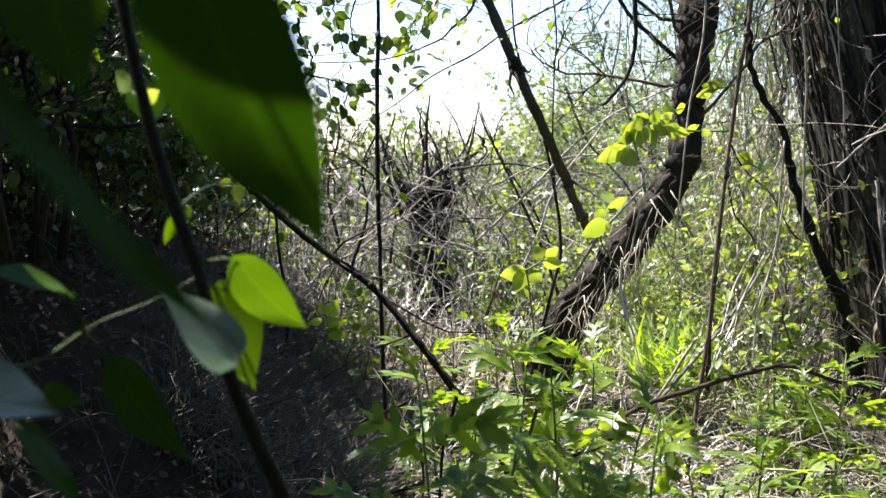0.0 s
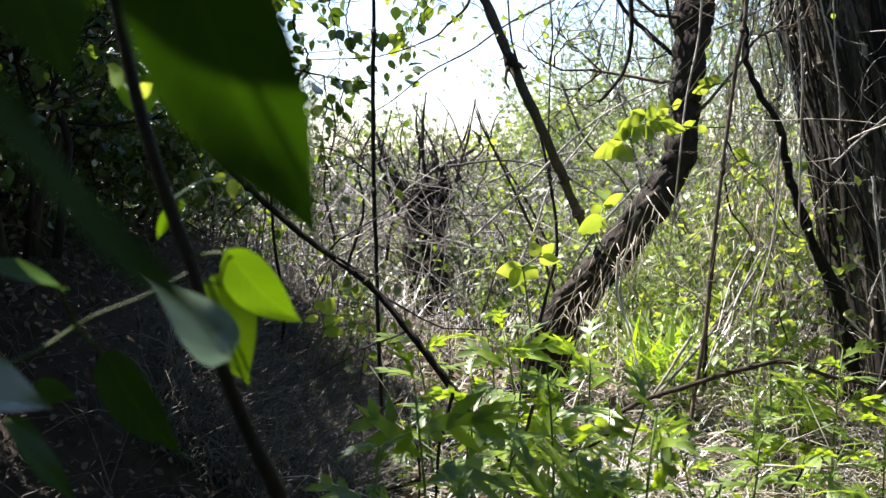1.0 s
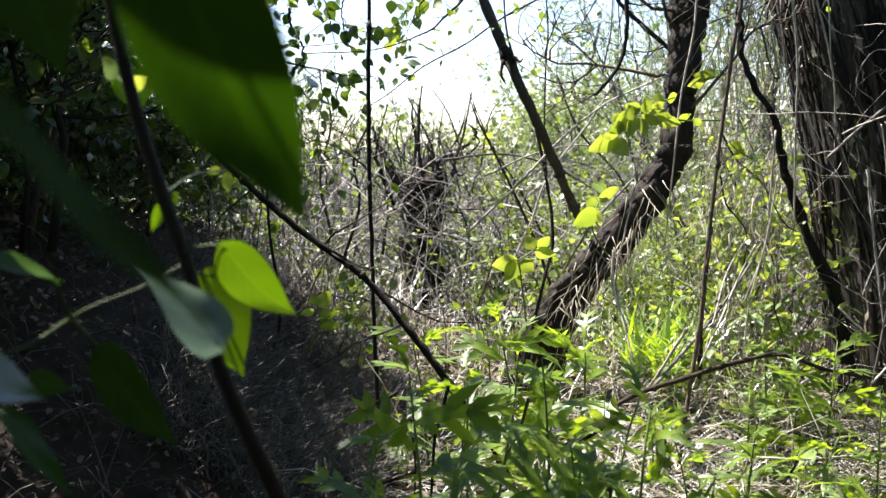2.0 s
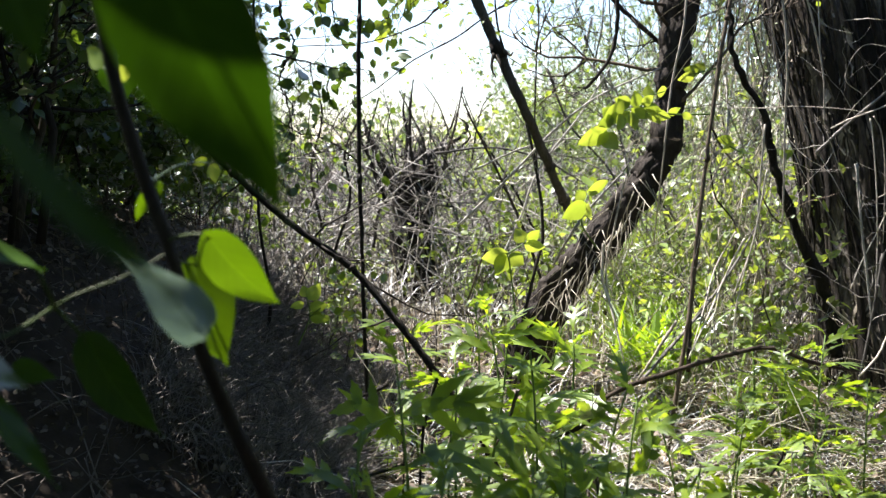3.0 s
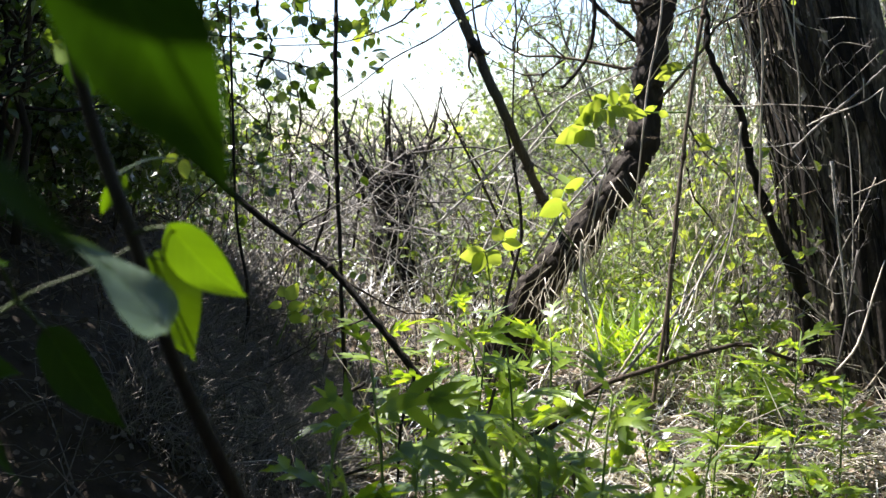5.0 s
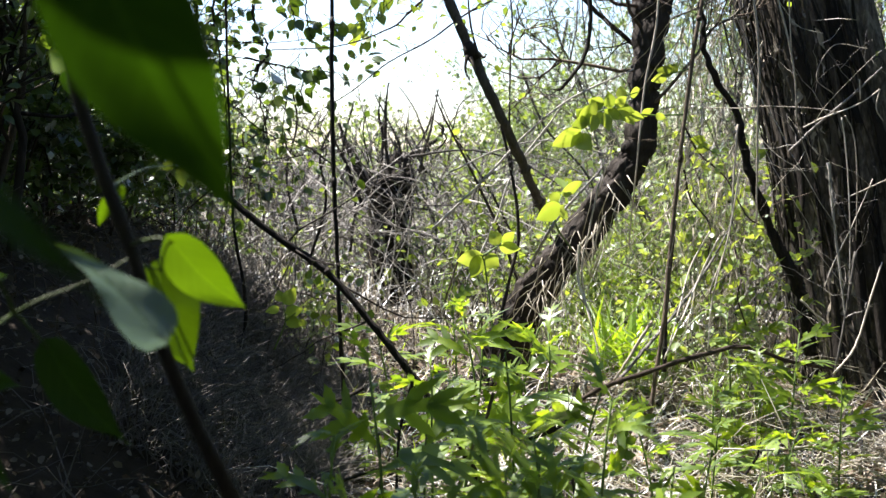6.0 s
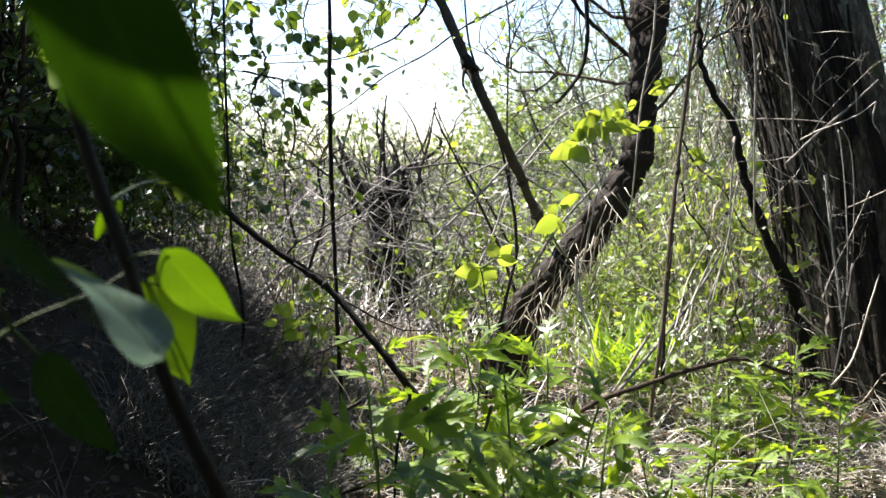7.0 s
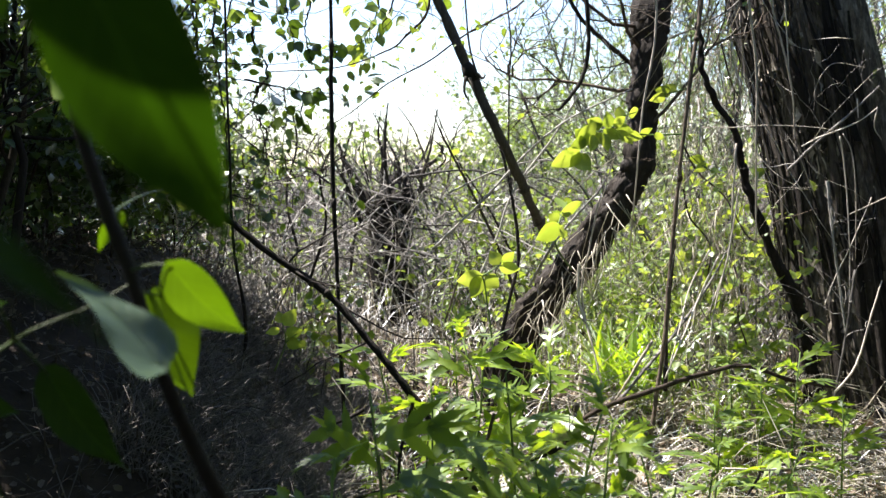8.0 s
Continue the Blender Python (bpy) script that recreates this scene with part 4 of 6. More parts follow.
fresh_spray("small shoot with bright young leaves in the shade's edge", [[(-0.333, 2.743, 0.330), (-0.300, 2.751, 0.411), (-0.309, 2.756, 0.468)], [(-0.300, 2.751, 0.411), (-0.268, 2.753, 0.436)]],
            [((-0.304, 2.755, 0.460), (-0.268, 2.760, 0.506), 0.04), ((-0.300, 2.753, 0.436), (-0.248, 2.754, 0.444), 0.035), ((-0.297, 2.752, 0.419), (-0.255, 2.750, 0.395), 0.035), ((-0.317, 2.754, 0.452), (-0.357, 2.753, 0.436), 0.03), ((-0.310, 2.756, 0.467), (-0.320, 2.759, 0.501), 0.03)], 70)
fresh_spray("drooping leaves on a stalk in the clearing", [[(0.287, 2.549, 0.370), (0.271, 2.563, 0.521), (0.256, 2.571, 0.612), (0.218, 2.572, 0.628)], [(0.256, 2.571, 0.612), (0.317, 2.575, 0.650)]],
            [((0.259, 2.572, 0.615), (0.187, 2.570, 0.597), 0.05), ((0.264, 2.571, 0.612), (0.302, 2.569, 0.582), 0.04), ((0.302, 2.574, 0.640), (0.360, 2.573, 0.628), 0.04), ((0.309, 2.575, 0.646), (0.347, 2.578, 0.676), 0.035), ((0.248, 2.572, 0.615), (0.229, 2.566, 0.552), 0.045), ((0.302, 2.574, 0.643), (0.279, 2.578, 0.681), 0.035)], 71)


def oval_leaves(material):
    """Three leaf shapes of unit length that twigs share."""
    shapes = []
    for seed in range(3):
        ob = fresh_leaf(None, (0, 0, 0), (0, 1, 0), 0.62 + 0.1 * seed, (0.1 * seed - 0.1, 0, 1), seed * 2.1, material)
        shapes.append(ob.data)
        bpy.data.objects.remove(ob)
    return shapes


def leafy_twig(label, points, count, size, material, radius, shoots, seed):
    """A drooping twig with side shoots and single leaves on short stalks."""
    rng = np.random.default_rng(seed)
    ob = thing("twig", label, "twig", group="leafy twigs")
    line = smooth_line(points, 7)
    line = line + rng.normal(0, 0.5, line.shape) * radius
    stem = tubes("stem", [(line, np.linspace(radius, radius * 0.4, len(line)))], BARK_DARK, ob, sides=6)
    spots = [(p, unit(line[min(i + 1, len(line) - 1)] - line[max(i - 1, 0)])) for i, p in enumerate(line)][3:]
    for _ in range(shoots):
        i = int(rng.integers(2, len(line) - 1))
        lines, tips = [], []
        grow(rng, line[i], unit(unit(line[i + 1] - line[i]) * 0.5 + rng.normal(0, 0.8, 3)), rng.uniform(0.07, 0.28), radius * 0.4, 1, lines, tips, wobble=0.28, lift=0.0, kids=2)
        tubes("side_twig", lines, BARK_DARK, stem, sides=4)
        spots += tips[1::2]
    for k in range(count):
        p, d = spots[int(rng.integers(0, len(spots)))]
        p = p + rng.normal(0, 0.006, 3)
        w = d * 0.5 + rng.normal(0, 0.6, 3) + np.array([0, 0, -0.45])
        R = frames_of(w[None], (rng.normal(0, 0.6, 3) + np.array([0, -0.3, 0.8]))[None])[0]
        leaf = new("leaf", OVALS[material][k % 3])
        leaf.parent = ob
        leaf.matrix_basis = Matrix.Translation(p) @ Matrix(R.tolist()).to_4x4() @ Matrix.Scale(rng.uniform(*size), 4)


OVALS = {m: oval_leaves(m) for m in (LEAF_SHRUB, LEAF_SPRING, LEAF_FRESH)}
leafy_twig("drooping dark-leaved twig against the bright sky", [(-0.489, 3.600, 1.581), (-0.492, 3.600, 1.462), (-0.494, 3.600, 1.364), (-0.458, 3.600, 1.298), (-0.447, 3.600, 1.247), (-0.476, 3.600, 1.203), (-0.522, 3.600, 1.175)], 10, (0.03, 0.05), LEAF_SHRUB, 0.006, 4, 700)
leafy_twig("tangled thin dark twig with few leaves", [(-0.476, 3.600, 1.203), (-0.500, 3.600, 1.141), (-0.485, 3.600, 1.086), (-0.454, 3.600, 1.029), (-0.472, 3.600, 0.957), (-0.437, 3.600, 0.875)], 16, (0.02, 0.04), LEAF_SHRUB, 0.004, 20, 701)
leafy_twig("tangled thin dark twig with few leaves", [(-0.220, 3.700, 0.830), (-0.282, 3.700, 0.883), (-0.365, 3.700, 0.932), (-0.449, 3.700, 0.948), (-0.532, 3.700, 1.001), (-0.582, 3.700, 1.064)], 20, (0.018, 0.04), LEAF_SHRUB, 0.004, 26, 702)
leafy_twig("tangled thin dark twig with few leaves", [(-0.188, 3.900, 0.958), (-0.278, 3.900, 0.903), (-0.389, 3.900, 0.871), (-0.500, 3.900, 0.850), (-0.591, 3.900, 0.784)], 20, (0.018, 0.04), LEAF_SPRING, 0.0035, 26, 703)
leafy_twig("tangled thin dark twig with few leaves", [(-0.564, 3.800, 1.174), (-0.480, 3.800, 1.131), (-0.375, 3.800, 1.002), (-0.290, 3.800, 0.958), (-0.203, 3.800, 0.946)], 12, (0.018, 0.035), LEAF_SHRUB, 0.003, 20, 704)
leafy_twig("tangled thin dark twig with few leaves", [(-0.306, 4.000, 1.050), (-0.353, 4.000, 0.960), (-0.344, 4.000, 0.847), (-0.381, 4.000, 0.710)], 8, (0.02, 0.035), LEAF_SPRING, 0.003, 9, 705)
leafy_twig("drooping dark-leaved twig against the bright sky", [(-0.356, 3.400, 1.546), (-0.349, 3.400, 1.452), (-0.337, 3.400, 1.386), (-0.323, 3.400, 1.338)], 22, (0.035, 0.06), LEAF_SHRUB, 0.004, 5, 706)
leafy_twig("drooping dark-leaved twig against the bright sky", [(-0.250, 3.500, 1.563), (-0.282, 3.500, 1.466), (-0.297, 3.500, 1.389), (-0.285, 3.500, 1.310), (-0.264, 3.500, 1.281)], 22, (0.035, 0.058), LEAF_SHRUB, 0.004, 5, 707)
leafy_twig("twig with a cluster of bright fresh leaves", [(-0.033, 3.500, 1.562), (-0.039, 3.500, 1.465), (-0.065, 3.500, 1.407), (-0.096, 3.500, 1.358), (-0.136, 3.500, 1.329)], 30, (0.035, 0.06), LEAF_FRESH, 0.004, 6, 708)
leafy_twig("drooping twig with light-green leaves against the sky", [(0.027, 3.400, 1.526), (0.006, 3.400, 1.441), (-0.029, 3.400, 1.384), (-0.061, 3.400, 1.318)], 22, (0.035, 0.06), LEAF_SPRING, 0.004, 5, 709)
leafy_twig("drooping dark-leaved twig against the bright sky", [(-0.514, 3.500, 1.224), (-0.396, 3.500, 1.197), (-0.298, 3.500, 1.173), (-0.195, 3.500, 1.166), (-0.159, 3.500, 1.133)], 26, (0.035, 0.062), LEAF_SHRUB, 0.003, 5, 710)
leafy_twig("drooping twig with light-green leaves against the sky", [(-0.389, 3.600, 1.201), (-0.381, 3.600, 1.099), (-0.393, 3.600, 1.028), (-0.401, 3.600, 0.957), (-0.401, 3.600, 0.875)], 24, (0.03, 0.055), LEAF_SPRING, 0.003, 6, 711)
leafy_twig("drooping dark-leaved twig against the bright sky", [(-0.308, 3.500, 1.153), (-0.320, 3.500, 1.084), (-0.301, 3.500, 1.044)], 9, (0.045, 0.07), LEAF_SHRUB, 0.003, 2, 712)
leafy_twig("drooping dark-leaved twig against the bright sky", [(-0.629, 3.700, 1.599), (-0.656, 3.700, 1.416), (-0.640, 3.700, 1.251), (-0.623, 3.700, 1.085), (-0.618, 3.700, 0.918), (-0.600, 3.700, 0.791)], 150, (0.03, 0.055), LEAF_SHRUB, 0.006, 24, 713)
leafy_twig("drooping twig with light-green leaves against the sky", [(-0.741, 3.900, 1.634), (-0.759, 3.900, 1.420), (-0.728, 3.900, 1.225), (-0.716, 3.900, 1.028), (-0.734, 3.900, 0.808)], 130, (0.03, 0.055), LEAF_SPRING, 0.006, 22, 714)
leafy_twig("drooping twig with light-green leaves against the sky", [(-0.541, 3.600, 1.581), (-0.580, 3.600, 1.472), (-0.591, 3.600, 1.383), (-0.573, 3.600, 1.312)], 30, (0.035, 0.06), LEAF_SPRING, 0.004, 7, 715)
leafy_twig("drooping dark-leaved twig against the bright sky", [(-0.826, 4.100, 1.669), (-0.789, 4.100, 1.399), (-0.727, 4.100, 1.171), (-0.723, 4.100, 0.941)], 120, (0.03, 0.06), LEAF_SHRUB, 0.006, 20, 716)
leafy_twig("tangled thin dark twig with few leaves", [(-0.585, 4.300, 1.134), (-0.554, 4.300, 0.941), (-0.595, 4.300, 0.746), (-0.564, 4.300, 0.525)], 14, (0.02, 0.04), LEAF_SPRING, 0.004, 12, 717)
leafy_twig("tangled thin dark twig with few leaves", [(-0.493, 4.400, 0.965), (-0.460, 4.400, 0.766), (-0.503, 4.400, 0.541), (-0.456, 4.400, 0.389)], 12, (0.02, 0.04), LEAF_SPRING, 0.004, 12, 718)
leafy_twig("tangled thin dark twig with few leaves", [(-0.646, 4.200, 0.965), (-0.615, 4.200, 0.774), (-0.645, 4.200, 0.559)], 14, (0.02, 0.04), LEAF_SPRING, 0.004, 12, 719)


# ---- shrubs and thickets ----
def shrub(name, label, category, base, height, spread, stems, leaves, size, leaf_mat, wood, seed, level=2, kids=5, lean=(0, 0), shape=OVAL, droop=0.2, group="", radius=0.012, gap=0.03, wobble=0.16, edge=None):
    """edge: (a, b), a side on which all growth stops at x = a + b * y."""
    rng = np.random.default_rng(seed)
    z = float(ground_height(base[0], base[1])) - 0.03
    ob = thing(name, label, category, (base[0], base[1], z), group)
    rest, tips = [], []
    for _ in range(stems):
        lines = []
        a, s = rng.uniform(0, 2 * math.pi), rng.uniform(0, spread)
        p = (math.cos(a) * s * 0.6, math.sin(a) * s * 0.6, 0)
        grow(rng, p, (math.cos(a) * 0.35 + lean[0], math.sin(a) * 0.35 + lean[1], 1.0), height * rng.uniform(0.6, 1.0), radius * rng.uniform(0.6, 1.2), level, lines, tips, wobble=wobble, lift=0.06, kids=kids, shrink=0.45)
        tubes("stem", lines[:1], wood, ob, sides=6)
        rest += lines[1:]
    if edge:
        rest = [l for l in rest if (l[0][:, 0] + base[0] > edge[0] + edge[1] * (l[0][:, 1] + base[1])).all()]
        tips = [t for t in tips if t[0][0] + base[0] > edge[0] + edge[1] * (t[0][1] + base[1]) + 0.1]
    tagged(tubes("twig_growth", rest, wood, ob, sides=3), kind="stuff")
    if leaves:
        tagged(leaves_at(rng, tips, leaves, size, "leaves", leaf_mat, ob, shape=shape, droop=droop, gap=gap), kind="stuff")
    return ob


def left_shrubs():
    dark = "dense leafy shrub, its leaves coloured dark for the shade"
    # leaf colour carries the shade here, and the sun in the shrubs behind
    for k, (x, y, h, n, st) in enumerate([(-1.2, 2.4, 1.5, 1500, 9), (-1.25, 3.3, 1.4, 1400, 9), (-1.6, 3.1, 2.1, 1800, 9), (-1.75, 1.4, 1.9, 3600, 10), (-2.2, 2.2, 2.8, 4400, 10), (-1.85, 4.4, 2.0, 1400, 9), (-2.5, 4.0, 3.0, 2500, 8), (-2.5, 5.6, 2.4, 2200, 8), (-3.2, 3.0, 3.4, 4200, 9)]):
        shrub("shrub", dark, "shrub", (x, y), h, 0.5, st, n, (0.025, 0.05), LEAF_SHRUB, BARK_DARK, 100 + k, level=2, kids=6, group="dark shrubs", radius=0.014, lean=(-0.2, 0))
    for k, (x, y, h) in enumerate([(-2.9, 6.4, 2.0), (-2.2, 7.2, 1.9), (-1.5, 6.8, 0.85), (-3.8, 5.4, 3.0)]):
        shrub("shrub", "green shrub behind the dark ones, its leaves coloured light for sun", "shrub", (x, y), h, 0.6, 9, 4200, (0.03, 0.055), LEAF_SPRING, TWIG_BROWN, 120 + k, kids=6, group="sunlit shrubs")


    # undergrowth added to darken the gap above the bank, leaves in the shade colour
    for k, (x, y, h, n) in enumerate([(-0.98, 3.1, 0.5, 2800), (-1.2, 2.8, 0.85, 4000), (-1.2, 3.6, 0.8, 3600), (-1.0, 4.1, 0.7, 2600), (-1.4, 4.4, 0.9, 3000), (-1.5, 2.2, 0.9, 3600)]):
        shrub("undergrowth", "low undergrowth on the bank, its leaves coloured dark for the shade", "undergrowth", (x, y), h, 0.3, 10, n, (0.02, 0.042), LEAF_SHRUB, BARK_DARK, 500 + k, level=2, kids=4, group="bank undergrowth", radius=0.006)


left_shrubs()


def shade_tree():
    """An unseen tree, added so that its crown shades the slope."""
    rng = np.random.default_rng(130)
    tree = thing("tree", "unseen low tree added to roof the slope with shade", "tree")
    trunk_mesh("trunk", [(-2.3, 2.0, 0.1), (-2.2, 2.0, 0.9), (-2.05, 2.05, 1.6), (-1.9, 2.1, 2.4)], [0.13, 0.1, 0.085, 0.05], BARK_DARK, tree, seed=7)
    lines, tips = [], []
    for k in range(18):
        a = 2 * math.pi * k / 18
        grow(rng, (-2.03, 2.06, 1.65 + 0.045 * k), (math.cos(a) * 0.8 + 0.35, math.sin(a) * 1.1, 0.12), rng.uniform(1.3, 2.3), 0.026, 3, lines, tips, kids=4, lift=0.0)
    tips = [t for t in tips if 1.6 < t[0][2] < 3.0 and (t[0][0] < -0.92 or (t[0][0] < -0.37 and 1.9 < t[0][1] < 2.8))]
    # two gaps in the crown let the sun down to the sapling
    for gap_at, gap_r in (((-0.1, 0.64, 0.81), 0.24), ((-0.02, 0.2, 0.92), 0.2)):
        tips = [t for t in tips if np.linalg.norm(np.cross(t[0] - np.array(gap_at), np.array(sun_way))) > gap_r]
        lines = [l for l in lines if np.linalg.norm(np.cross(l[0] - np.array(gap_at), np.array(sun_way)), axis=1).min() > gap_r * 0.5]
    lines = [l for l in lines if l[0][:, 2].min() > 1.5 and (l[0][:, 0].max() < -0.75 or (l[0][:, 0].max() < -0.25 and l[0][:, 1].min() > 1.8 and l[0][:, 1].max() < 2.9))]
    tagged(tubes("branch_growth", lines, BARK_DARK, tree, sides=3), kind="stuff")
    tagged(leaves_at(rng, tips, 10000, (0.05, 0.085), "crown", LEAF_SHRUB, tree, gap=0.06), kind="stuff")


shade_tree()
# branch above the view, added sunward of the near herbs to darken them
pole("branch", "unseen leafy branch added to shade the near herbs", "branch", [(-1.95, 2.05, 1.75), (-1.2, 1.8, 1.78), (-0.55, 1.55, 1.72), (-0.05, 1.33, 1.62), (0.3, 1.15, 1.55)], [0.016, 0.012, 0.009, 0.006, 0.003], BARK_DARK, 138, twigs=26, leaves=380, leaf_mat=LEAF_SHRUB, twig_len=(0.15, 0.35), leaf_size=(0.05, 0.085))


def brushwood():
    """Grey dead stems and tangled twigs in the clearing."""
    rng = np.random.default_rng(140)
    spots = [(-0.45, 5.4), (0.25, 4.9), (0.3, 5.6), (0.75, 5.2), (0.1, 6.6), (-0.5, 7.0), (0.8, 6.8), (1.2, 6.0), (-0.2, 5.9), (0.5, 7.6), (-0.65, 6.3), (-0.95, 7.3), (-1.3, 6.3)]
    for k, (x, y) in enumerate(spots):
        shrub("dead_shrub", "leafless grey shrub of tangled dry stems", "dead shrub", (x, y), 0.62 + 0.04 * y * rng.random(), 0.45, 14, 55, (0.012, 0.028), LEAF_WILLOW, TWIG_GREY, 141 + k, level=2, kids=3, group="dead shrubs", radius=0.008, wobble=0.2)
    lines = []
    for _ in range(560):
        x, y = rng.uniform(-0.8, 1.7), rng.uniform(4.0, 7.8)
        s = np.array([x, y, ground_height(x, y) + rng.uniform(0.05, 0.75)])
        a = rng.uniform(0, 2 * math.pi)
        lines.append((wander(rng, s, (math.cos(a), math.sin(a), rng.normal(0, 0.5)), rng.uniform(0.3, 1.0), 6, 0.22, 0.0, 0.15), np.linspace(0.004, 0.0012, 7)))
    for _ in range(800):
        x, y = rng.uniform(-0.9, 1.9), rng.uniform(3.8, 8.0)
        s = np.array([x, y, ground_height(x, y)])
        lines.append((wander(rng, s, (rng.normal(0, 0.25), rng.normal(0, 0.25), 1), rng.uniform(0.25, 0.8), 6, 0.14, 0.0, 0.1), np.linspace(0.004, 0.001, 7)))
    tagged(tubes("brushwood", lines, TWIG_GREY, sides=3), "grey tangle of dead stalks and twigs", "brushwood", kind="stuff")


brushwood()


def dead_snag():
    rng = np.random.default_rng(160)
    ob = thing("dead_tree", "broken grey dead tree with forked stubs", "dead tree")
    trunk_mesh("trunk", [(-0.035, 5.034, 0.104), (-0.055, 5.057, 0.362), (-0.026, 5.078, 0.592), (-0.015, 5.093, 0.750), (0.023, 5.105, 0.879)], [0.09, 0.085, 0.09, 0.1, 0.025], BARK_DARK, ob, sides=16, per=8, ridge=0.5, seed=9)
    for pts, r in [([(-0.026, 5.078, 0.592), (-0.073, 5.096, 0.793), (-0.078, 5.111, 0.959), (-0.099, 5.121, 1.066), (-0.084, 5.133, 1.195)], [0.04, 0.022, 0.012, 0.007, 0.002]),
                   ([(-0.021, 5.083, 0.649), (0.037, 5.099, 0.822), (0.118, 5.110, 0.931), (0.158, 5.118, 1.023), (0.181, 5.128, 1.123)], [0.035, 0.02, 0.011, 0.006, 0.002]),
                   ([(-0.055, 5.070, 0.506), (-0.159, 5.088, 0.707), (-0.223, 5.101, 0.850), (-0.275, 5.108, 0.936), (-0.303, 5.116, 1.023)], [0.045, 0.032, 0.022, 0.015, 0.004]),
                   ([(-0.078, 5.054, 0.333), (-0.121, 5.075, 0.563), (-0.136, 5.088, 0.707), (-0.208, 5.098, 0.822)], [0.045, 0.035, 0.028, 0.008]),
                   ([(0.037, 5.099, 0.822), (0.109, 5.105, 0.879), (0.198, 5.111, 0.942), (0.227, 5.116, 0.994), (0.187, 5.120, 1.034)], [0.018, 0.014, 0.012, 0.01, 0.004])]:
        trunk_mesh("fork", pts, [0.75 * q for q in r], BARK_DARK, ob, sides=9, per=6, ridge=0.6, seed=4 + 3 * r[0])
    lines, tips = [], []
    for _ in range(70):
        p = np.array((-0.026, 5.087, 0.692)) + rng.normal(0, (0.16, 0.1, 0.12))
        grow(rng, p, (rng.normal(0, 0.7), rng.normal(0, 0.3), 0.9), rng.uniform(0.12, 0.4), 0.006, 1, lines, tips, wobble=0.25, kids=3)
    tagged(tubes("branch_growth", lines, TWIG_GREY, ob, sides=3), kind="stuff")


dead_snag()


def bare_shrubs():
    for k, (x, y, h) in enumerate([(-0.75, 4.7, 1.05), (-0.5, 5.6, 1.0), (-1.05, 5.2, 1.3), (0.1, 7.4, 1.0), (0.55, 6.4, 0.9), (-1.15, 8.8, 1.6), (-0.7, 9.4, 1.5), (-1.7, 9.2, 1.7), (-0.3, 8.6, 1.4)]):
        shrub("bare_shrub", "thin dark shrub almost without leaves", "shrub", (x, y), h, 0.25, 7, 110 if y < 8 else 700, (0.02, 0.04), LEAF_SPRING, TWIG_GREY, 170 + k, level=2, kids=4, group="bare shrubs", radius=0.007, wobble=0.2)


bare_shrubs()


def right_thicket():
    for k, (x, y, h, n) in enumerate([(1.6, 6.2, 2.4, 6800), (2.6, 6.0, 2.8, 7500), (1.3, 7.6, 2.0, 4600), (2.3, 7.8, 3.0, 6400), (3.6, 7.0, 3.2, 3200), (1.0, 7.0, 1.2, 1400), (3.2, 5.0, 2.8, 2600), (1.85, 4.9, 1.9, 2300)]):
        shrub("willow_bush", "pale green willow bush with fine new leaves", "bush", (x, y), h, 0.5, 9, n, (0.03, 0.06), LEAF_WILLOW, TWIG_GREY, 200 + k, level=2, kids=6, shape=LANCE, group="willow bushes", radius=0.012)
    for k, (x, y, h, n) in enumerate([(0.9, 8.8, 1.35, 3600), (0.4, 9.3, 1.1, 3000), (1.5, 9.5, 1.7, 3600), (0.75, 6.2, 0.95, 1100), (0.35, 5.2, 0.75, 700)]):
        shrub("bush", "yellow-green bush leafing out in the sun", "bush", (x, y), h, 0.45, 9, n, (0.025, 0.055), LEAF_SPRING, TWIG_GREY, 210 + k, level=2, kids=5, group="leafing bushes", radius=0.008)
    shrub("bush", "low feathery light-green bush", "bush", (1.0, 4.1), 0.6, 0.35, 14, 3600, (0.02, 0.045), LEAF_SPRING, STEM_GREEN, 220, kids=5, radius=0.004, shape=LANCE)
    shrub("bush", "low light-green bush by the trunk", "bush", (1.3, 4.2), 0.85, 0.3, 12, 800, (0.05, 0.09), LEAF_SPRING, TWIG_GREY, 221, kids=4, radius=0.006, shape=LANCE)
    shrub("bush", "sparse light-green bush in the clearing", "bush", (0.35, 4.0), 0.5, 0.4, 10, 260, (0.03, 0.05), LEAF_SPRING, TWIG_GREY, 222, kids=4, radius=0.005)
    shrub("bush", "sparse light-green bush in the clearing", "bush", (-0.25, 3.5), 0.4, 0.3, 8, 160, (0.03, 0.05), LEAF_SPRING, TWIG_GREY, 223, kids=3, radius=0.004)

    for k, (x, y, h, n) in enumerate([(1.17, 3.6, 0.95, 330), (1.2, 3.3, 0.8, 240), (1.24, 3.8, 1.15, 340), (1.03, 4.35, 0.9, 300), (1.36, 3.95, 1.3, 300), (0.95, 4.7, 0.9, 260)]):
        shrub("climber", "tangle of thin dry stems with bright yellow-green leaves", "climber", (x, y), h, 0.2, 6, n, (0.02, 0.05), LEAF_FRESH, TWIG_GREY, 560 + k, level=2, kids=4, group="leafy climbers", radius=0.004, wobble=0.24)


right_thicket()


def seedlings():
    rng = np.random.default_rng(230)
    for k in range(14):
        x, y = rng.uniform(-0.7, 1.3), rng.uniform(3.9, 6.2)
        shrub("seedling", "young shoot with fresh yellow-green leaves", "seedling", (x, y), rng.uniform(0.4, 0.85), 0.12, 4, 60, (0.03, 0.06), LEAF_SPRING, TWIG_BROWN, 231 + k, level=1, kids=4, radius=0.004, group="seedlings")


seedlings()


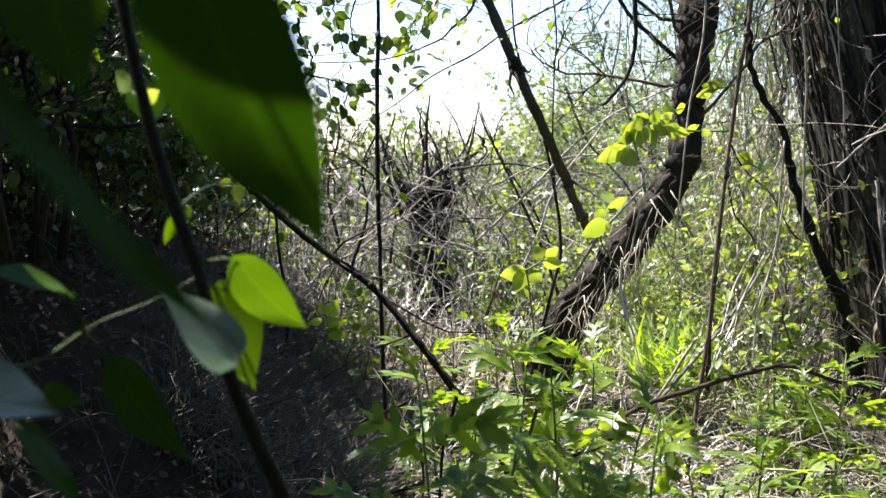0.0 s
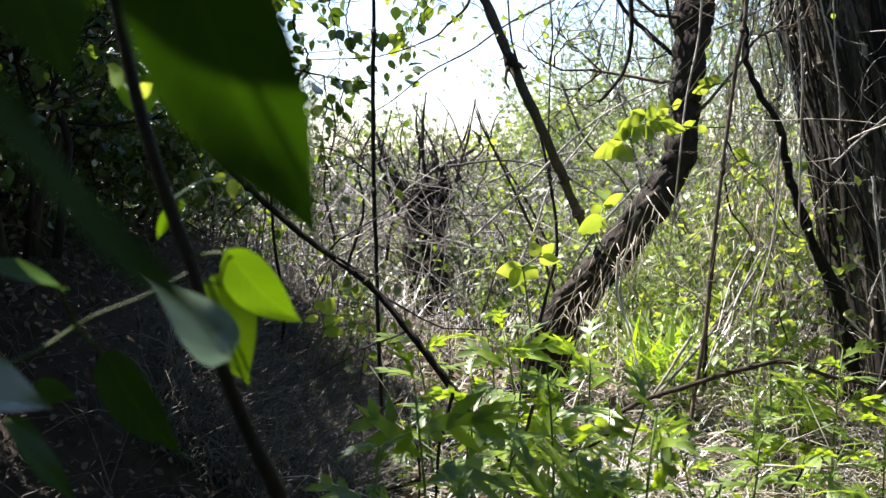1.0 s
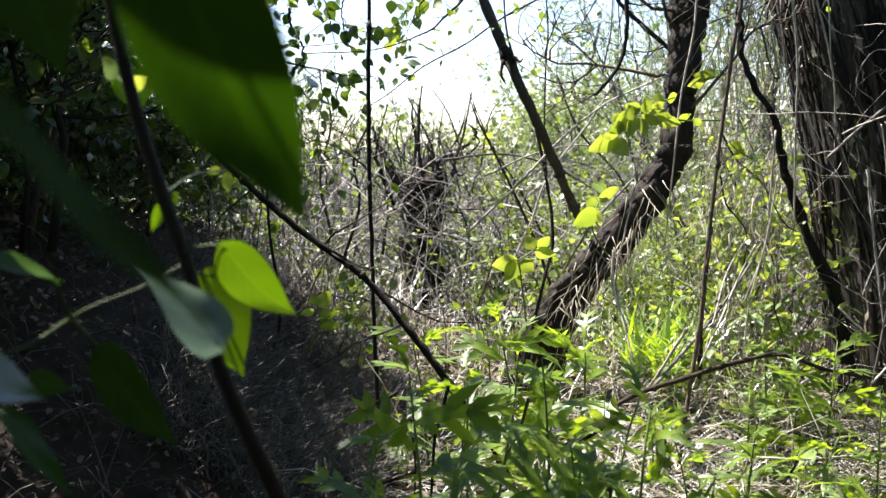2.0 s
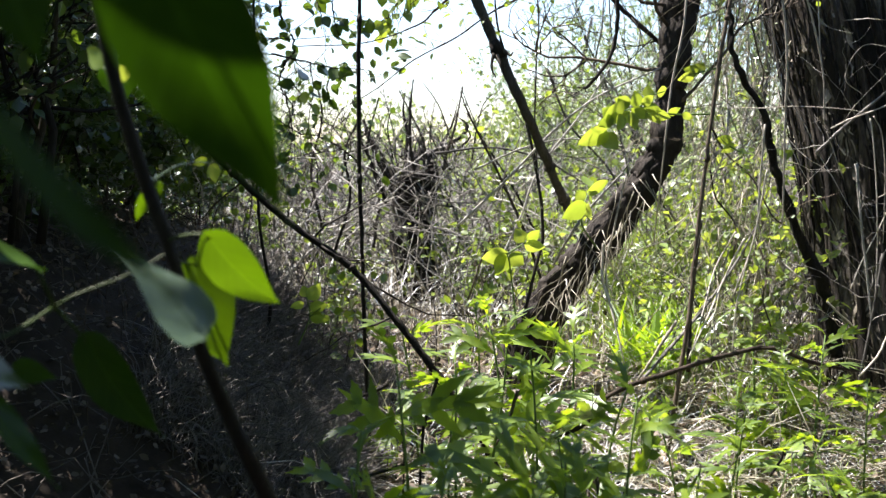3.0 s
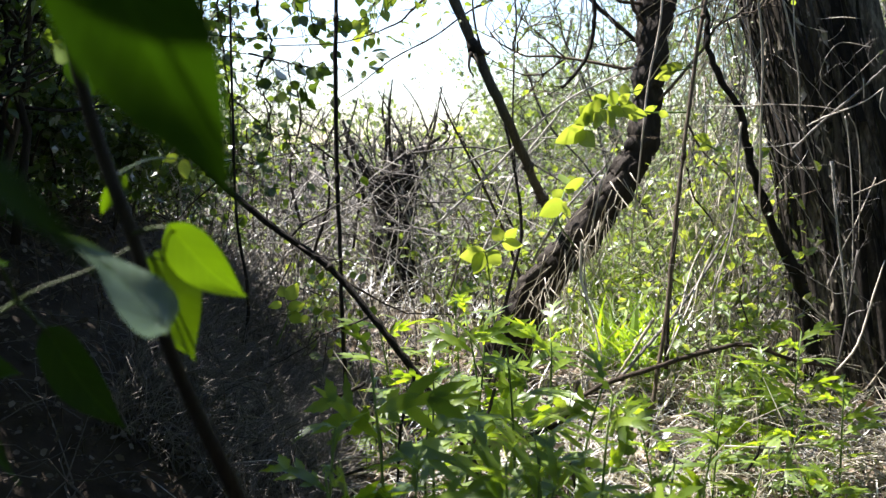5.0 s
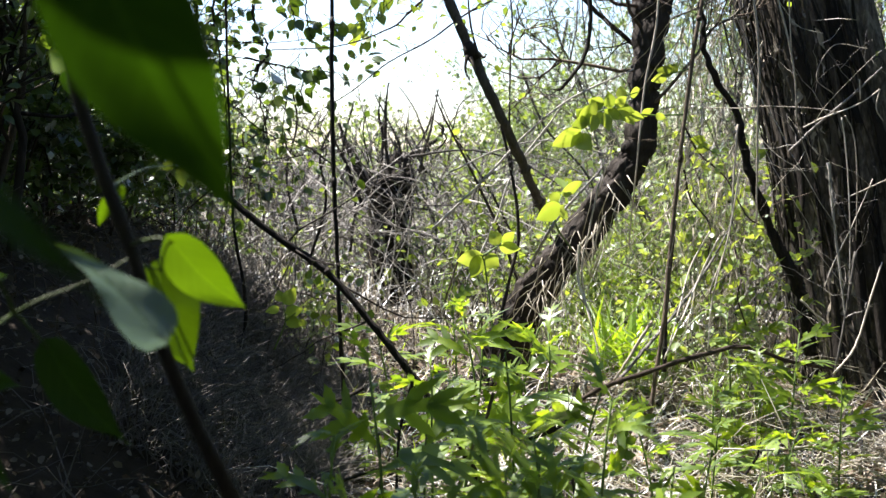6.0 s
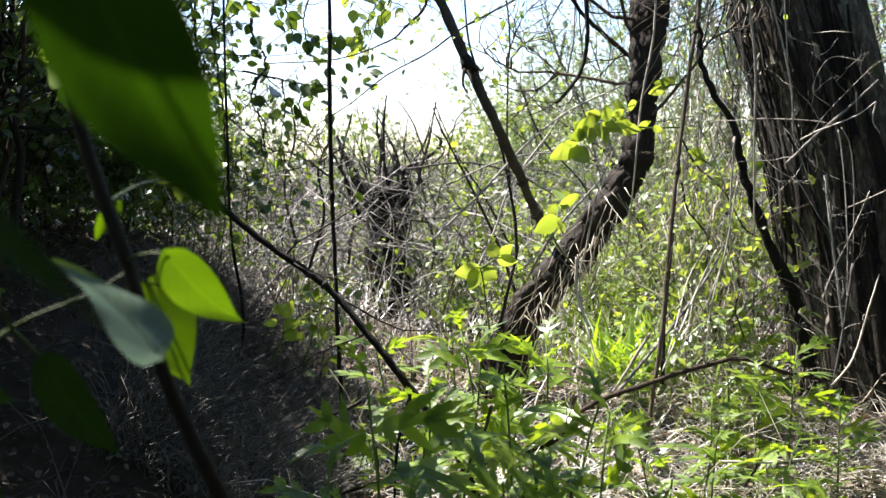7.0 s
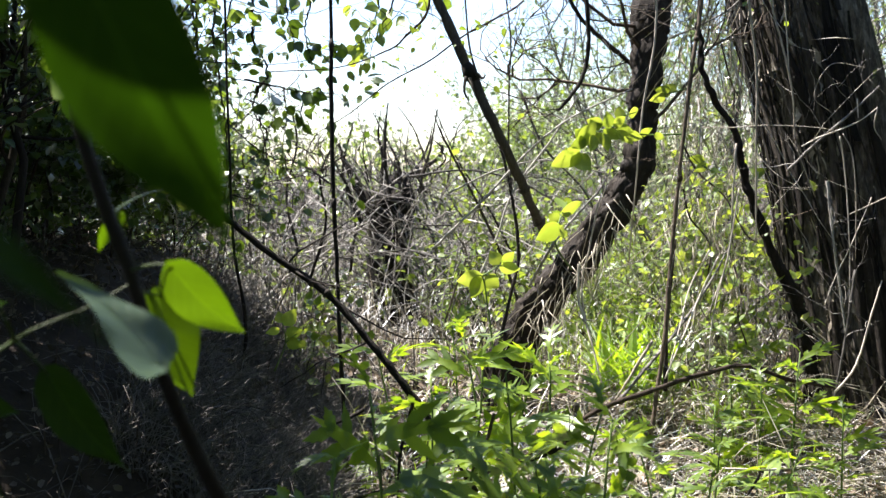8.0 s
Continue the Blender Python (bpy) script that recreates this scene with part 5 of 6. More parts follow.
def dry_strands():
    """Dead climber stalks matted over the trunk's side."""
    rng = np.random.default_rng(240)
    lines = []
    pale = []
    for i in range(240):
        y = rng.uniform(3.15, 4.1)
        x = y * (0.275 + 0.105 * rng.random() ** 0.8)
        top = rng.uniform(0.3, 1.75)
        r = rng.uniform(0.0012, 0.003)
        way = (rng.normal(-0.12, 0.3), rng.normal(0, 0.2), -1) if i % 5 else (rng.normal(-0.5, 0.5), rng.normal(0, 0.3), rng.normal(-0.4, 0.5))
        (lines if i % 2 else pale).append((wander(rng, (x, y, top), way, rng.uniform(0.25, 0.95), 8, 0.16), np.linspace(r, r * 0.5, 9)))
    tagged(tubes("dry_climber", pale, PALE_VINE, sides=3), "bleached dead climber stalks hanging in a curtain", "dry climber", kind="stuff")
    tagged(tubes("dry_climber", lines, STRAW, sides=3), "straw-coloured dead climber stalks hanging in a curtain", "dry climber", kind="stuff")


dry_strands()


def far_woods():
    rng = np.random.default_rng(260)
    spots, sizes = [], []
    lines = []
    for _ in range(300):
        a, r = rng.uniform(-math.pi, math.pi), rng.uniform(13, 45)
        x, y = math.sin(a) * r, math.cos(a) * r
        open_side = -0.3 < a < 0.1
        h = rng.uniform(0.9, 1.9) if open_side else rng.uniform(2.0, 5.0) * (0.5 + r / 45)
        if open_side and r > 30:
            continue
        lines.append((wander(rng, (x, y, -0.2), (0, 0, 1), h, 5, 0.06), np.linspace(0.09, 0.02, 6)))
        n = 420 if abs(a) < 0.6 else 90
        q = rng.normal(0, 1, (n, 3))
        q /= np.linalg.norm(q, axis=1, keepdims=True)
        q *= rng.random((n, 1)) ** 0.4
        spots.append(np.array([x, y, h * 0.55]) + q * np.array([h * 0.45, h * 0.45, h * 0.5]))
        sizes.append(rng.uniform(0.2, 0.5, n) * (0.5 + h / 6) * (0.3 if abs(a) < 0.6 else 1))
    for _ in range(110):
        a, r = rng.uniform(-math.pi, math.pi), rng.uniform(6.5, 16)
        x, y = math.sin(a) * r, math.cos(a) * r
        if abs(a) < 0.55:
            continue
        h, n = rng.uniform(1.0, 2.6), 260
        q = rng.normal(0, 1, (n, 3))
        q /= np.linalg.norm(q, axis=1, keepdims=True)
        q *= rng.random((n, 1)) ** 0.4
        lines.append((wander(rng, (x, y, -0.2), (0, 0, 1), h * 0.9, 5, 0.1), np.linspace(0.03, 0.01, 6)))
        spots.append(np.array([x, y, h * 0.5]) + q * np.array([h * 0.5, h * 0.5, h * 0.5]))
        sizes.append(rng.uniform(0.08, 0.16, n))
    p, s = np.vstack(spots), np.concatenate(sizes)
    woods = thing("far_woods", "hazy line of trees and scrub far off", "woods", kind="stuff")
    n = len(p)
    tagged(scatter("foliage", OVAL, p, rng.normal(0, 1, (n, 3)), rng.normal(0, 1, (n, 3)), s, LEAF_WILLOW, woods), kind="stuff")
    tubes("trunks", lines, BARK_DARK, woods, sides=5)


far_woods()


def surrounding_shrubs():
    # shrubs out of view, added to close the thicket and keep sky light out
    for k, (x, y, h) in enumerate([(-2.1, -0.1, 2.8), (-2.3, -0.9, 2.8), (-1.2, -1.6, 2.8), (0.1, -2.0, 2.8), (1.3, -1.6, 2.8), (2.3, -0.6, 2.6), (2.6, 0.9, 2.6), (3.8, 2.0, 2.4), (3.8, 3.6, 2.2)]):
        shrub("shrub", "unseen dense shrub that closes the thicket and blocks sky light", "shrub", (x, y), h, 0.7, 10, 6500, (0.05, 0.09), LEAF_SHRUB, BARK_DARK, 300 + k, kids=6, group="surrounding shrubs")
    # two more, kept out of view, that darken the old trunk's right side
    for k, (x, y, h) in enumerate([(2.3, 2.1, 2.6), (2.65, 3.2, 3.0)]):
        shrub("shrub", "unseen dense shrub added to shade the old trunk", "shrub", (x, y), h, 0.5, 10, 5500, (0.05, 0.08), LEAF_SHRUB, BARK_DARK, 315 + k, kids=5, lean=(0.1, 0), group="surrounding shrubs", edge=(0.38, 0.48))
    # tree added behind and overhead so that its crown dims the sapling
    rng = np.random.default_rng(330)
    tree = thing("tree", "unseen spreading tree added behind the viewpoint for shade", "tree")
    trunk_mesh("trunk", [(-0.9, -1.7, -0.1), (-0.85, -1.6, 1.0), (-0.7, -1.4, 2.0), (-0.6, -1.3, 3.2)], [0.14, 0.11, 0.09, 0.05], BARK_DARK, tree, seed=2)
    lines, tips = [], []
    for k in range(24):
        a = 2 * math.pi * k / 12
        grow(rng, (-0.68, -1.38, 1.9 + 0.05 * k), (math.cos(a) + 0.25, math.sin(a) + 0.75, 0.22), rng.uniform(1.5, 2.6), 0.03, 3, lines, tips, kids=4, lift=0.0)
    tips = [t for t in tips if t[0][2] > 1.65 and (t[0][1] < 0.15 or (t[0][0] > -0.22 and t[0][1] < 1.3))]
    lines = [l for l in lines if l[0][:, 2].min() > 1.4 and (l[0][:, 1].max() < 0.2 or (l[0][:, 0].min() > -0.3 and l[0][:, 1].max() < 1.4))]
    tagged(tubes("branch_growth", lines, BARK_DARK, tree, sides=3), kind="stuff")
    tagged(leaves_at(rng, tips, 20000, (0.06, 0.1), "crown", LEAF_SHRUB, tree, gap=0.06), kind="stuff")


surrounding_shrubs()


# ---- herbs and grass ----
def lobed_leaf(rng, length):
    """A mugwort leaf: a midrib with pairs of pointed, toothed lobes, arching down."""
    v, f, uv = [], [], []

    def lobe(p, ang, ln, wd, drop):
        o = len(v)
        d = np.array([math.sin(ang), math.cos(ang)])
        s = np.array([d[1], -d[0]])
        prof = [(0, 0.25), (0.22, 0.75), (0.42, 1.0), (0.5, 0.72), (0.66, 0.8), (0.74, 0.45), (1.0, 0.0)]
        for t, w in prof:
            c = p + d * ln * t
            for side in (-1, 0, 1):
                q = c + s * side * wd * w * 0.5
                y = q[1]
                z = -drop * (y / length) ** 2 * length + 0.12 * abs(side) * wd * w + 0.02 * ln * math.sin(5 * t + ang)
                v.append((q[0], q[1], z))
                uv.append((side * w, t))
        for i in range(len(prof) - 1):
            a = o + 3 * i
            f.append((a, a + 1, a + 4, a + 3))
            f.append((a + 1, a + 2, a + 5, a + 4))
    drop = rng.uniform(0.25, 1.0)
    lobe(np.array([0, 0.02 * length]), 0, length * 0.98, length * 0.16, drop)
    for t, a, l in [(0.2, 0.95, 0.22), (0.4, 0.74, 0.44), (0.62, 0.55, 0.36)]:
        for side in (-1, 1):
            lobe(np.array([0, t * length]), side * (a + rng.normal(0, 0.12)), l * length * rng.uniform(0.8, 1.15), length * rng.uniform(0.11, 0.16), drop)
    return v, f, uv


def herb(seed, height, leaf_len, pairs):
    """One mugwort: stem and separate leaves."""
    rng = np.random.default_rng(seed)
    ob = thing("mugwort", "green mugwort plant with jagged lobed leaves", "herb", group="mugwort plants")
    line = wander(rng, (0, 0, -0.02), (rng.normal(0, 0.12), rng.normal(0, 0.12), 1), height, 8, 0.05, 0.03)
    tubes("stem", [(line, np.linspace(0.0042, 0.0018, len(line)))], STEM_GREEN, ob, sides=6)
    a = rng.uniform(0, 6.28)
    meshes = []
    for k in range(3):
        v, f, uv = lobed_leaf(rng, leaf_len)
        me = mesh_object("leaf", v, f, LEAF_HERB, ob, uvs=uv)
        meshes.append(me)
    used = 0
    for i in range(pairs):
        t = 0.25 + 0.75 * (i + 1) / pairs
        s = t * (len(line) - 1)
        j = min(int(s), len(line) - 2)
        p = line[j] + (line[j + 1] - line[j]) * (s - j)
        a += 2.4 + rng.normal(0, 0.2)
        tilt = radians(rng.uniform(0, 50) + 30 * max(0, t - 0.7) / 0.3)
        size = (0.75 + 0.5 * math.sin(math.pi * min(1, t * 0.95))) * (0.72 if t > 0.93 else 1)
        m = Matrix.Translation(p) @ Matrix.Rotation(a, 4, "Z") @ Matrix.Rotation(tilt, 4, "X") @ Matrix.Rotation(rng.normal(0, 0.6), 4, "Y") @ Matrix.Scale(size * rng.uniform(0.75, 1.15), 4)
        if used < 3:
            o = meshes[used]
        else:
            o = new("leaf", meshes[used % 3].data)
            o.parent = ob
        o.matrix_basis = m
        used += 1
    return ob


def herbs():
    rng = np.random.default_rng(400)
    kinds = [herb(401 + k, 0.5, 0.12 + 0.014 * (k % 3), 10 + k) for k in range(5)]
    tops = [(0.019, 2.600, 0.459), (0.161, 2.100, 0.506), (0.219, 2.250, 0.520), (0.113, 1.950, 0.473), (0.292, 2.450, 0.502), (0.276, 1.900, 0.522), (0.353, 2.150, 0.495), (0.358, 1.700, 0.488), (0.370, 1.450, 0.524), (1.054, 2.400, 0.441), (1.056, 2.900, 0.422), (1.020, 2.600, 0.311), (0.986, 2.300, 0.231), (1.141, 2.300, 0.315), (0.995, 1.900, 0.203), (0.474, 1.300, 0.471), (0.176, 1.150, 0.512), (0.012, 1.250, 0.617), (0.817, 2.300, 0.269), (0.658, 2.100, 0.309), (0.715, 1.800, 0.276), (0.917, 1.950, 0.200), (-0.048, 2.600, 0.176), (0.303, 1.600, 0.408), (0.378, 1.500, 0.356), (-0.057, 1.150, 0.539), (0.082, 1.700, 0.438), (0.408, 1.250, 0.461), (0.894, 2.600, 0.249), (0.226, 2.900, 0.485), (1.178, 3.000, 0.387)]
    tops += [(0.121, 1.050, 0.542), (0.200, 1.100, 0.500), (0.053, 1.100, 0.502), (0.289, 1.200, 0.455), (-0.016, 1.200, 0.472)]
    tops = [np.array(t) for t in tops]
    for _ in range(9):
        tops.append(np.array([rng.uniform(-0.4, 1.3), rng.uniform(4.2, 5.6), rng.uniform(0.35, 0.6)]))
    for _ in range(7):
        tops.append(np.array([rng.uniform(0.85, 1.5), rng.uniform(3.3, 4.3), rng.uniform(0.35, 0.7)]))
    for _ in range(5):
        tops.append(np.array([rng.uniform(-0.1, 1.5), rng.uniform(2.4, 3.6), rng.uniform(0.12, 0.25)]))
    for i, t in enumerate(tops):
        x, y, z = t
        g = float(ground_height(x, y))
        s = max(0.35, (z - g) / 0.5)
        wide = 0.9 if y < 1.7 else 1.0
        base = kinds[i % 5]
        m = Matrix.Translation((x, y, g)) @ Matrix.Rotation(rng.uniform(0, 6.28), 4, "Z") @ Matrix.Diagonal((wide * min(s, 1.15) ** 0.5, wide * min(s, 1.15) ** 0.5, s, 1))
        if i < 5:
            base.matrix_basis = m
        else:
            o = copy_thing(base, Matrix.Identity(4))
            o.matrix_basis = m


herbs()


def blades(name, label, category, base, count, length, width, material, seed, spread, lean=0.5, kind="", group=""):
    """A tuft of arching grass blades."""
    rng = np.random.default_rng(seed)
    v, f = [], []
    for _ in range(count):
        a, r = rng.uniform(0, 6.28), spread * math.sqrt(rng.random())
        x, y = r * math.cos(a), r * math.sin(a)
        g = float(ground_height(base[0] + x, base[1] + y)) if spread > 0.3 else 0.0
        b = rng.uniform(0, 6.28)
        ln, w, bend = length * rng.uniform(0.5, 1.1), width * rng.uniform(0.6, 1.2), lean * rng.uniform(0.3, 1.3)
        o = len(v)
        for k in range(5):
            t = k / 4
            d = bend * t * t * ln
            h = ln * (t - 0.35 * bend * t * t)
            ww = w * (1 - t) ** 0.6 * (0.6 + 0.8 * t * (1 - t) * 2)
            for side in (-1, 1):
                v.append((x + d * math.cos(b) - side * ww * math.sin(b), y + d * math.sin(b) + side * ww * math.cos(b), g + h - 0.01))
        for k in range(4):
            f.append((o + 2 * k, o + 2 * k + 1, o + 2 * k + 3, o + 2 * k + 2))
    ob = mesh_object(name, v, f, material)
    ob.location = (base[0], base[1], 0 if spread > 0.3 else float(ground_height(*base)))
    return tagged(ob, label, category, group, kind)


def grasses():
    blades("grass_tuft", "bright green tuft of broad grass blades", "grass", (0.9, 3.62), 190, 0.36, 0.014, GRASS, 500, 0.17, 0.6, group="grass tufts")
    blades("grass_tuft", "bright green tuft of broad grass blades", "grass", (0.75, 4.1), 60, 0.3, 0.008, GRASS, 501, 0.15, 0.6, group="grass tufts")
    blades("grass_tuft", "bright green tuft of broad grass blades", "grass", (1.15, 3.3), 60, 0.3, 0.006, GRASS, 502, 0.15, 0.6, group="grass tufts")
    blades("grass", "green grass growing through the litter", "grass", (1.15, 3.4), 800, 0.18, 0.003, GRASS, 503, 1.35, 0.7, kind="stuff")
    blades("dry_grass", "upright dry straw grass", "dry grass", (1.2, 3.6), 1200, 0.28, 0.0022, STRAW, 504, 1.5, 0.9, kind="stuff")
    blades("dry_grass", "pale flattened straw between the herbs", "dry grass", (1.0, 2.8), 750, 0.2, 0.003, STRAW, 508, 0.6, 1.7, kind="stuff")
    blades("dry_grass", "pale flattened straw between the herbs", "dry grass", (0.45, 2.5), 450, 0.18, 0.003, STRAW, 509, 0.5, 1.7, kind="stuff")
    blades("dry_grass", "pale dead grass in the far clearing", "dry grass", (0.2, 6.0), 2600, 0.4, 0.003, STRAW, 505, 2.0, 0.9, kind="stuff")
    # brown in place of straw: the shade is put into this grass's colour
    blades("dry_grass", "dead grass in the shade, coloured dark to match it", "dry grass", (-1.1, 3.0), 900, 0.22, 0.002, TWIG_BROWN, 506, 1.2, 0.9, kind="stuff")


grasses()
blades("dry_grass", "pale dead grass in the far clearing", "dry grass", (-1.6, 8.2), 2200, 0.45, 0.0035, STRAW, 507, 2.2, 0.9, kind="stuff")
# rough grass on the open ground all round
for k, (x, y, wide) in enumerate([(-4.6, -0.6, 2.6), (3.9, -0.4, 2.4), (-0.6, -3.9, 2.6), (4.8, 4.6, 2.4), (-5.6, 5.6, 2.4), (-4.2, -4.4, 2.6), (3.8, -4.4, 2.6)]):
    blades("grass", "rough green grass on open ground", "grass", (x, y), 1500, 0.26, 0.005, GRASS, 520 + k, wide, 0.8, kind="stuff")
    blades("dry_grass", "straw-coloured dead grass on open ground", "dry grass", (x, y), 1100, 0.3, 0.004, STRAW, 540 + k, wide, 1.0, kind="stuff")


# ---- the sapling close by ----
POINTED = ((0, 0.03, 0.09, 0.18, 0.3, 0.42, 0.55, 0.68, 0.8, 0.9, 1), (0.0, 0.42, 0.74, 0.94, 1.0, 0.95, 0.8, 0.57, 0.32, 0.12, 0.0))
BLUNT = ((0, 0.02, 0.06, 0.13, 0.22, 0.35, 0.5, 0.65, 0.8, 0.9, 1), (0.0, 0.6, 0.9, 1.0, 0.96, 0.82, 0.62, 0.42, 0.24, 0.11, 0.0))


def broad_leaf(parent, base, tip, width, facing, cup=0.15, bend=0.1, wave=0.02, roll=0.0, seed=0, arc=0.05, label="", material=LEAF_NEAR, outline=POINTED):
    """A heart-shaped leaf with a drip tip, from its base to its tip."""
    base, tip = np.array(base, float), np.array(tip, float)
    ln = np.linalg.norm(tip - base)
    y = unit(tip - base)
    x = unit(np.cross(y, unit(facing)))
    z = np.cross(x, y)
    x, z = x * math.cos(roll) + z * math.sin(roll), z * math.cos(roll) - x * math.sin(roll)
    rows, cols = 22, 6
    v, f, uv = [], [], []
    for i in range(rows + 1):
        t = i / rows
        w = float(np.interp(t, *outline))
        curve = arc * ln * math.sin(math.pi * t)
        for j in range(-cols, cols + 1):
            u = j / cols
            back = 0.09 * (u * u) * max(0, 1 - t * 4)
            xx = u * w * width / 2 + curve
            yy = (t - back) * ln
            zz = cup * width * 0.5 * (abs(u) ** 1.4) * w - bend * ln * (t * t - t * 0.2) + wave * ln * math.sin(9 * t + 2.0 * u + seed) * abs(u)
            v.append(tuple(base + x * xx + y * yy + z * zz))
            uv.append((u * max(w, 0.05), t))
    n = 2 * cols + 1
    for i in range(rows):
        for j in range(n - 1):
            f.append((i * n + j, i * n + j + 1, (i + 1) * n + j + 1, (i + 1) * n + j))
    return mesh_object("leaf", v, f, material, parent, label, uvs=uv)


def near_sapling():
    ob = thing("sapling", "young broad-leaved sapling with a dark stem", "sapling")
    stem = [(-0.241, 0.672, 1.174), (-0.227, 0.663, 1.081), (-0.216, 0.658, 1.025), (-0.200, 0.652, 0.955), (-0.177, 0.645, 0.880), (-0.160, 0.641, 0.834), (-0.136, 0.634, 0.754), (-0.113, 0.638, 0.689), (-0.089, 0.643, 0.631), (-0.030, 0.697, 0.448), (-0.004, 0.773, 0.171), (-0.024, 0.950, -0.643)]
    tubes("stem", [(smooth_line(stem, 8), np.interp(np.linspace(0, 1, 89), [0, 0.3, 0.42, 0.5, 1], [0.0048, 0.0056, 0.006, 0.0052, 0.009]))], STEM_RED, ob, sides=12)

    def petiole(points, r=0.0013, mat=STEM_YOUNG, on=None):
        line = smooth_line(points, 6)
        return tubes("petiole", [(line, np.linspace(r * 1.2, r * 0.8, len(line)))], mat, on or ob, sides=7)
    # the large leaf close to the lens and those about it
    a = broad_leaf(ob, (-0.049, 0.170, 1.005), (0.001, 0.205, 0.879), 0.062, (-0.15, -0.9, -0.25), cup=0.12, bend=0.06, seed=1, arc=0.02)
    b = broad_leaf(ob, (-0.131, 0.248, 1.038), (-0.105, 0.230, 0.949), 0.062, (0.2, -0.9, 0.3), cup=0.1, seed=2)
    c = broad_leaf(ob, (-0.067, 0.040, 0.945), (-0.010, 0.060, 0.872), 0.019, (0.45, -0.7, 0.5), cup=0.2, bend=-0.03, seed=3, roll=0.5)
    d = broad_leaf(ob, (-0.102, 0.487, 0.786), (-0.163, 0.482, 0.853), 0.052, (0.25, -0.42, 0.85), cup=0.12, bend=0.06, seed=4, label="leaf turned to show its grey sheen", material=LEAF_WAXY, outline=BLUNT)
    e = broad_leaf(ob, (-0.119, 0.612, 0.839), (-0.068, 0.666, 0.773), 0.040, (-0.15, -0.95, 0.3), cup=0.25, bend=0.1, seed=5, label="bright yellow-green leaf lit from behind", material=LEAF_LIT)
    g = broad_leaf(ob, (-0.144, 0.669, 0.810), (-0.117, 0.661, 0.722), 0.062, (0.1, -0.95, -0.25), cup=0.15, bend=0.08, seed=6, label="bright green leaf hanging behind another", material=LEAF_LIT)
    h = broad_leaf(ob, (-0.220, 0.614, 0.755), (-0.159, 0.607, 0.676), 0.042, (-0.1, -0.95, 0.15), cup=0.2, bend=0.05, seed=7)
    k = broad_leaf(ob, (-0.278, 0.454, 0.775), (-0.199, 0.434, 0.767), 0.06, (0.1, -0.42, 0.9), cup=0.2, bend=0.12, seed=8, label="leaf with a grey sheen", material=LEAF_WAXY)
    m = broad_leaf(ob, (-0.245, 0.579, 0.818), (-0.295, 0.521, 0.846), 0.045, (0.1, -0.3, 0.95), cup=0.25, bend=0.1, seed=9, label="leaf with a pale edge")
    broad_leaf(ob, (-0.238, 0.472, 0.741), (-0.176, 0.428, 0.701), 0.022, (0.5, -0.4, 0.7), cup=0.3, bend=0.12, seed=10)
    broad_leaf(ob, (-0.285, 0.631, 0.731), (-0.251, 0.630, 0.721), 0.02, (0.0, -0.9, 0.4), cup=0.2, seed=11)
    n = broad_leaf(ob, (-0.172, 0.665, 0.879), (-0.199, 0.682, 0.844), 0.014, (0.4, -0.8, 0.3), cup=0.4, seed=12, label="small curled young leaf", material=LEAF_LIT)
    broad_leaf(ob, (-0.251, 0.826, 0.994), (-0.245, 0.822, 0.952), 0.04, (0.2, -0.9, 0.3), cup=0.2, seed=13)
    fresh_leaf(ob, (-0.256, 0.795, 0.986), (-0.281, 0.817, 1.008), 0.02, (0.2, -0.9, -0.4), 14)
    fresh_leaf(ob, (-0.253, 0.814, 0.977), (-0.235, 0.815, 0.988), 0.016, (0.2, -0.9, -0.4), 15)
    fresh_leaf(ob, (-0.216, 1.088, 0.889), (-0.213, 1.085, 0.863), 0.016, (0.1, -0.9, -0.4), 16)
    fresh_leaf(ob, (-0.223, 1.088, 0.894), (-0.241, 1.087, 0.886), 0.012, (0.1, -0.9, -0.4), 17)
    # unseen loose leaves, added sunward of the shoot to shade the lower ones
    shift = np.array(sun_way) * 0.16
    for q, (base, tip, w) in enumerate([((-0.099, 0.183, 1.040), (0.016, 0.188, 1.037), 0.052), ((-0.160, 0.246, 1.021), (-0.096, 0.232, 0.971), 0.1), ((-0.080, 0.040, 0.965), (-0.004, 0.060, 0.867), 0.17), 
                                        ((-0.267, 0.456, 0.790), (-0.204, 0.435, 0.776), 0.07), ((-0.295, 0.531, 0.845), (-0.239, 0.569, 0.822), 0.06), ((-0.242, 0.472, 0.748), (-0.180, 0.439, 0.705), 0.06)]):
        far = 2.7 if q == 0 else 1 + 0.12 * q
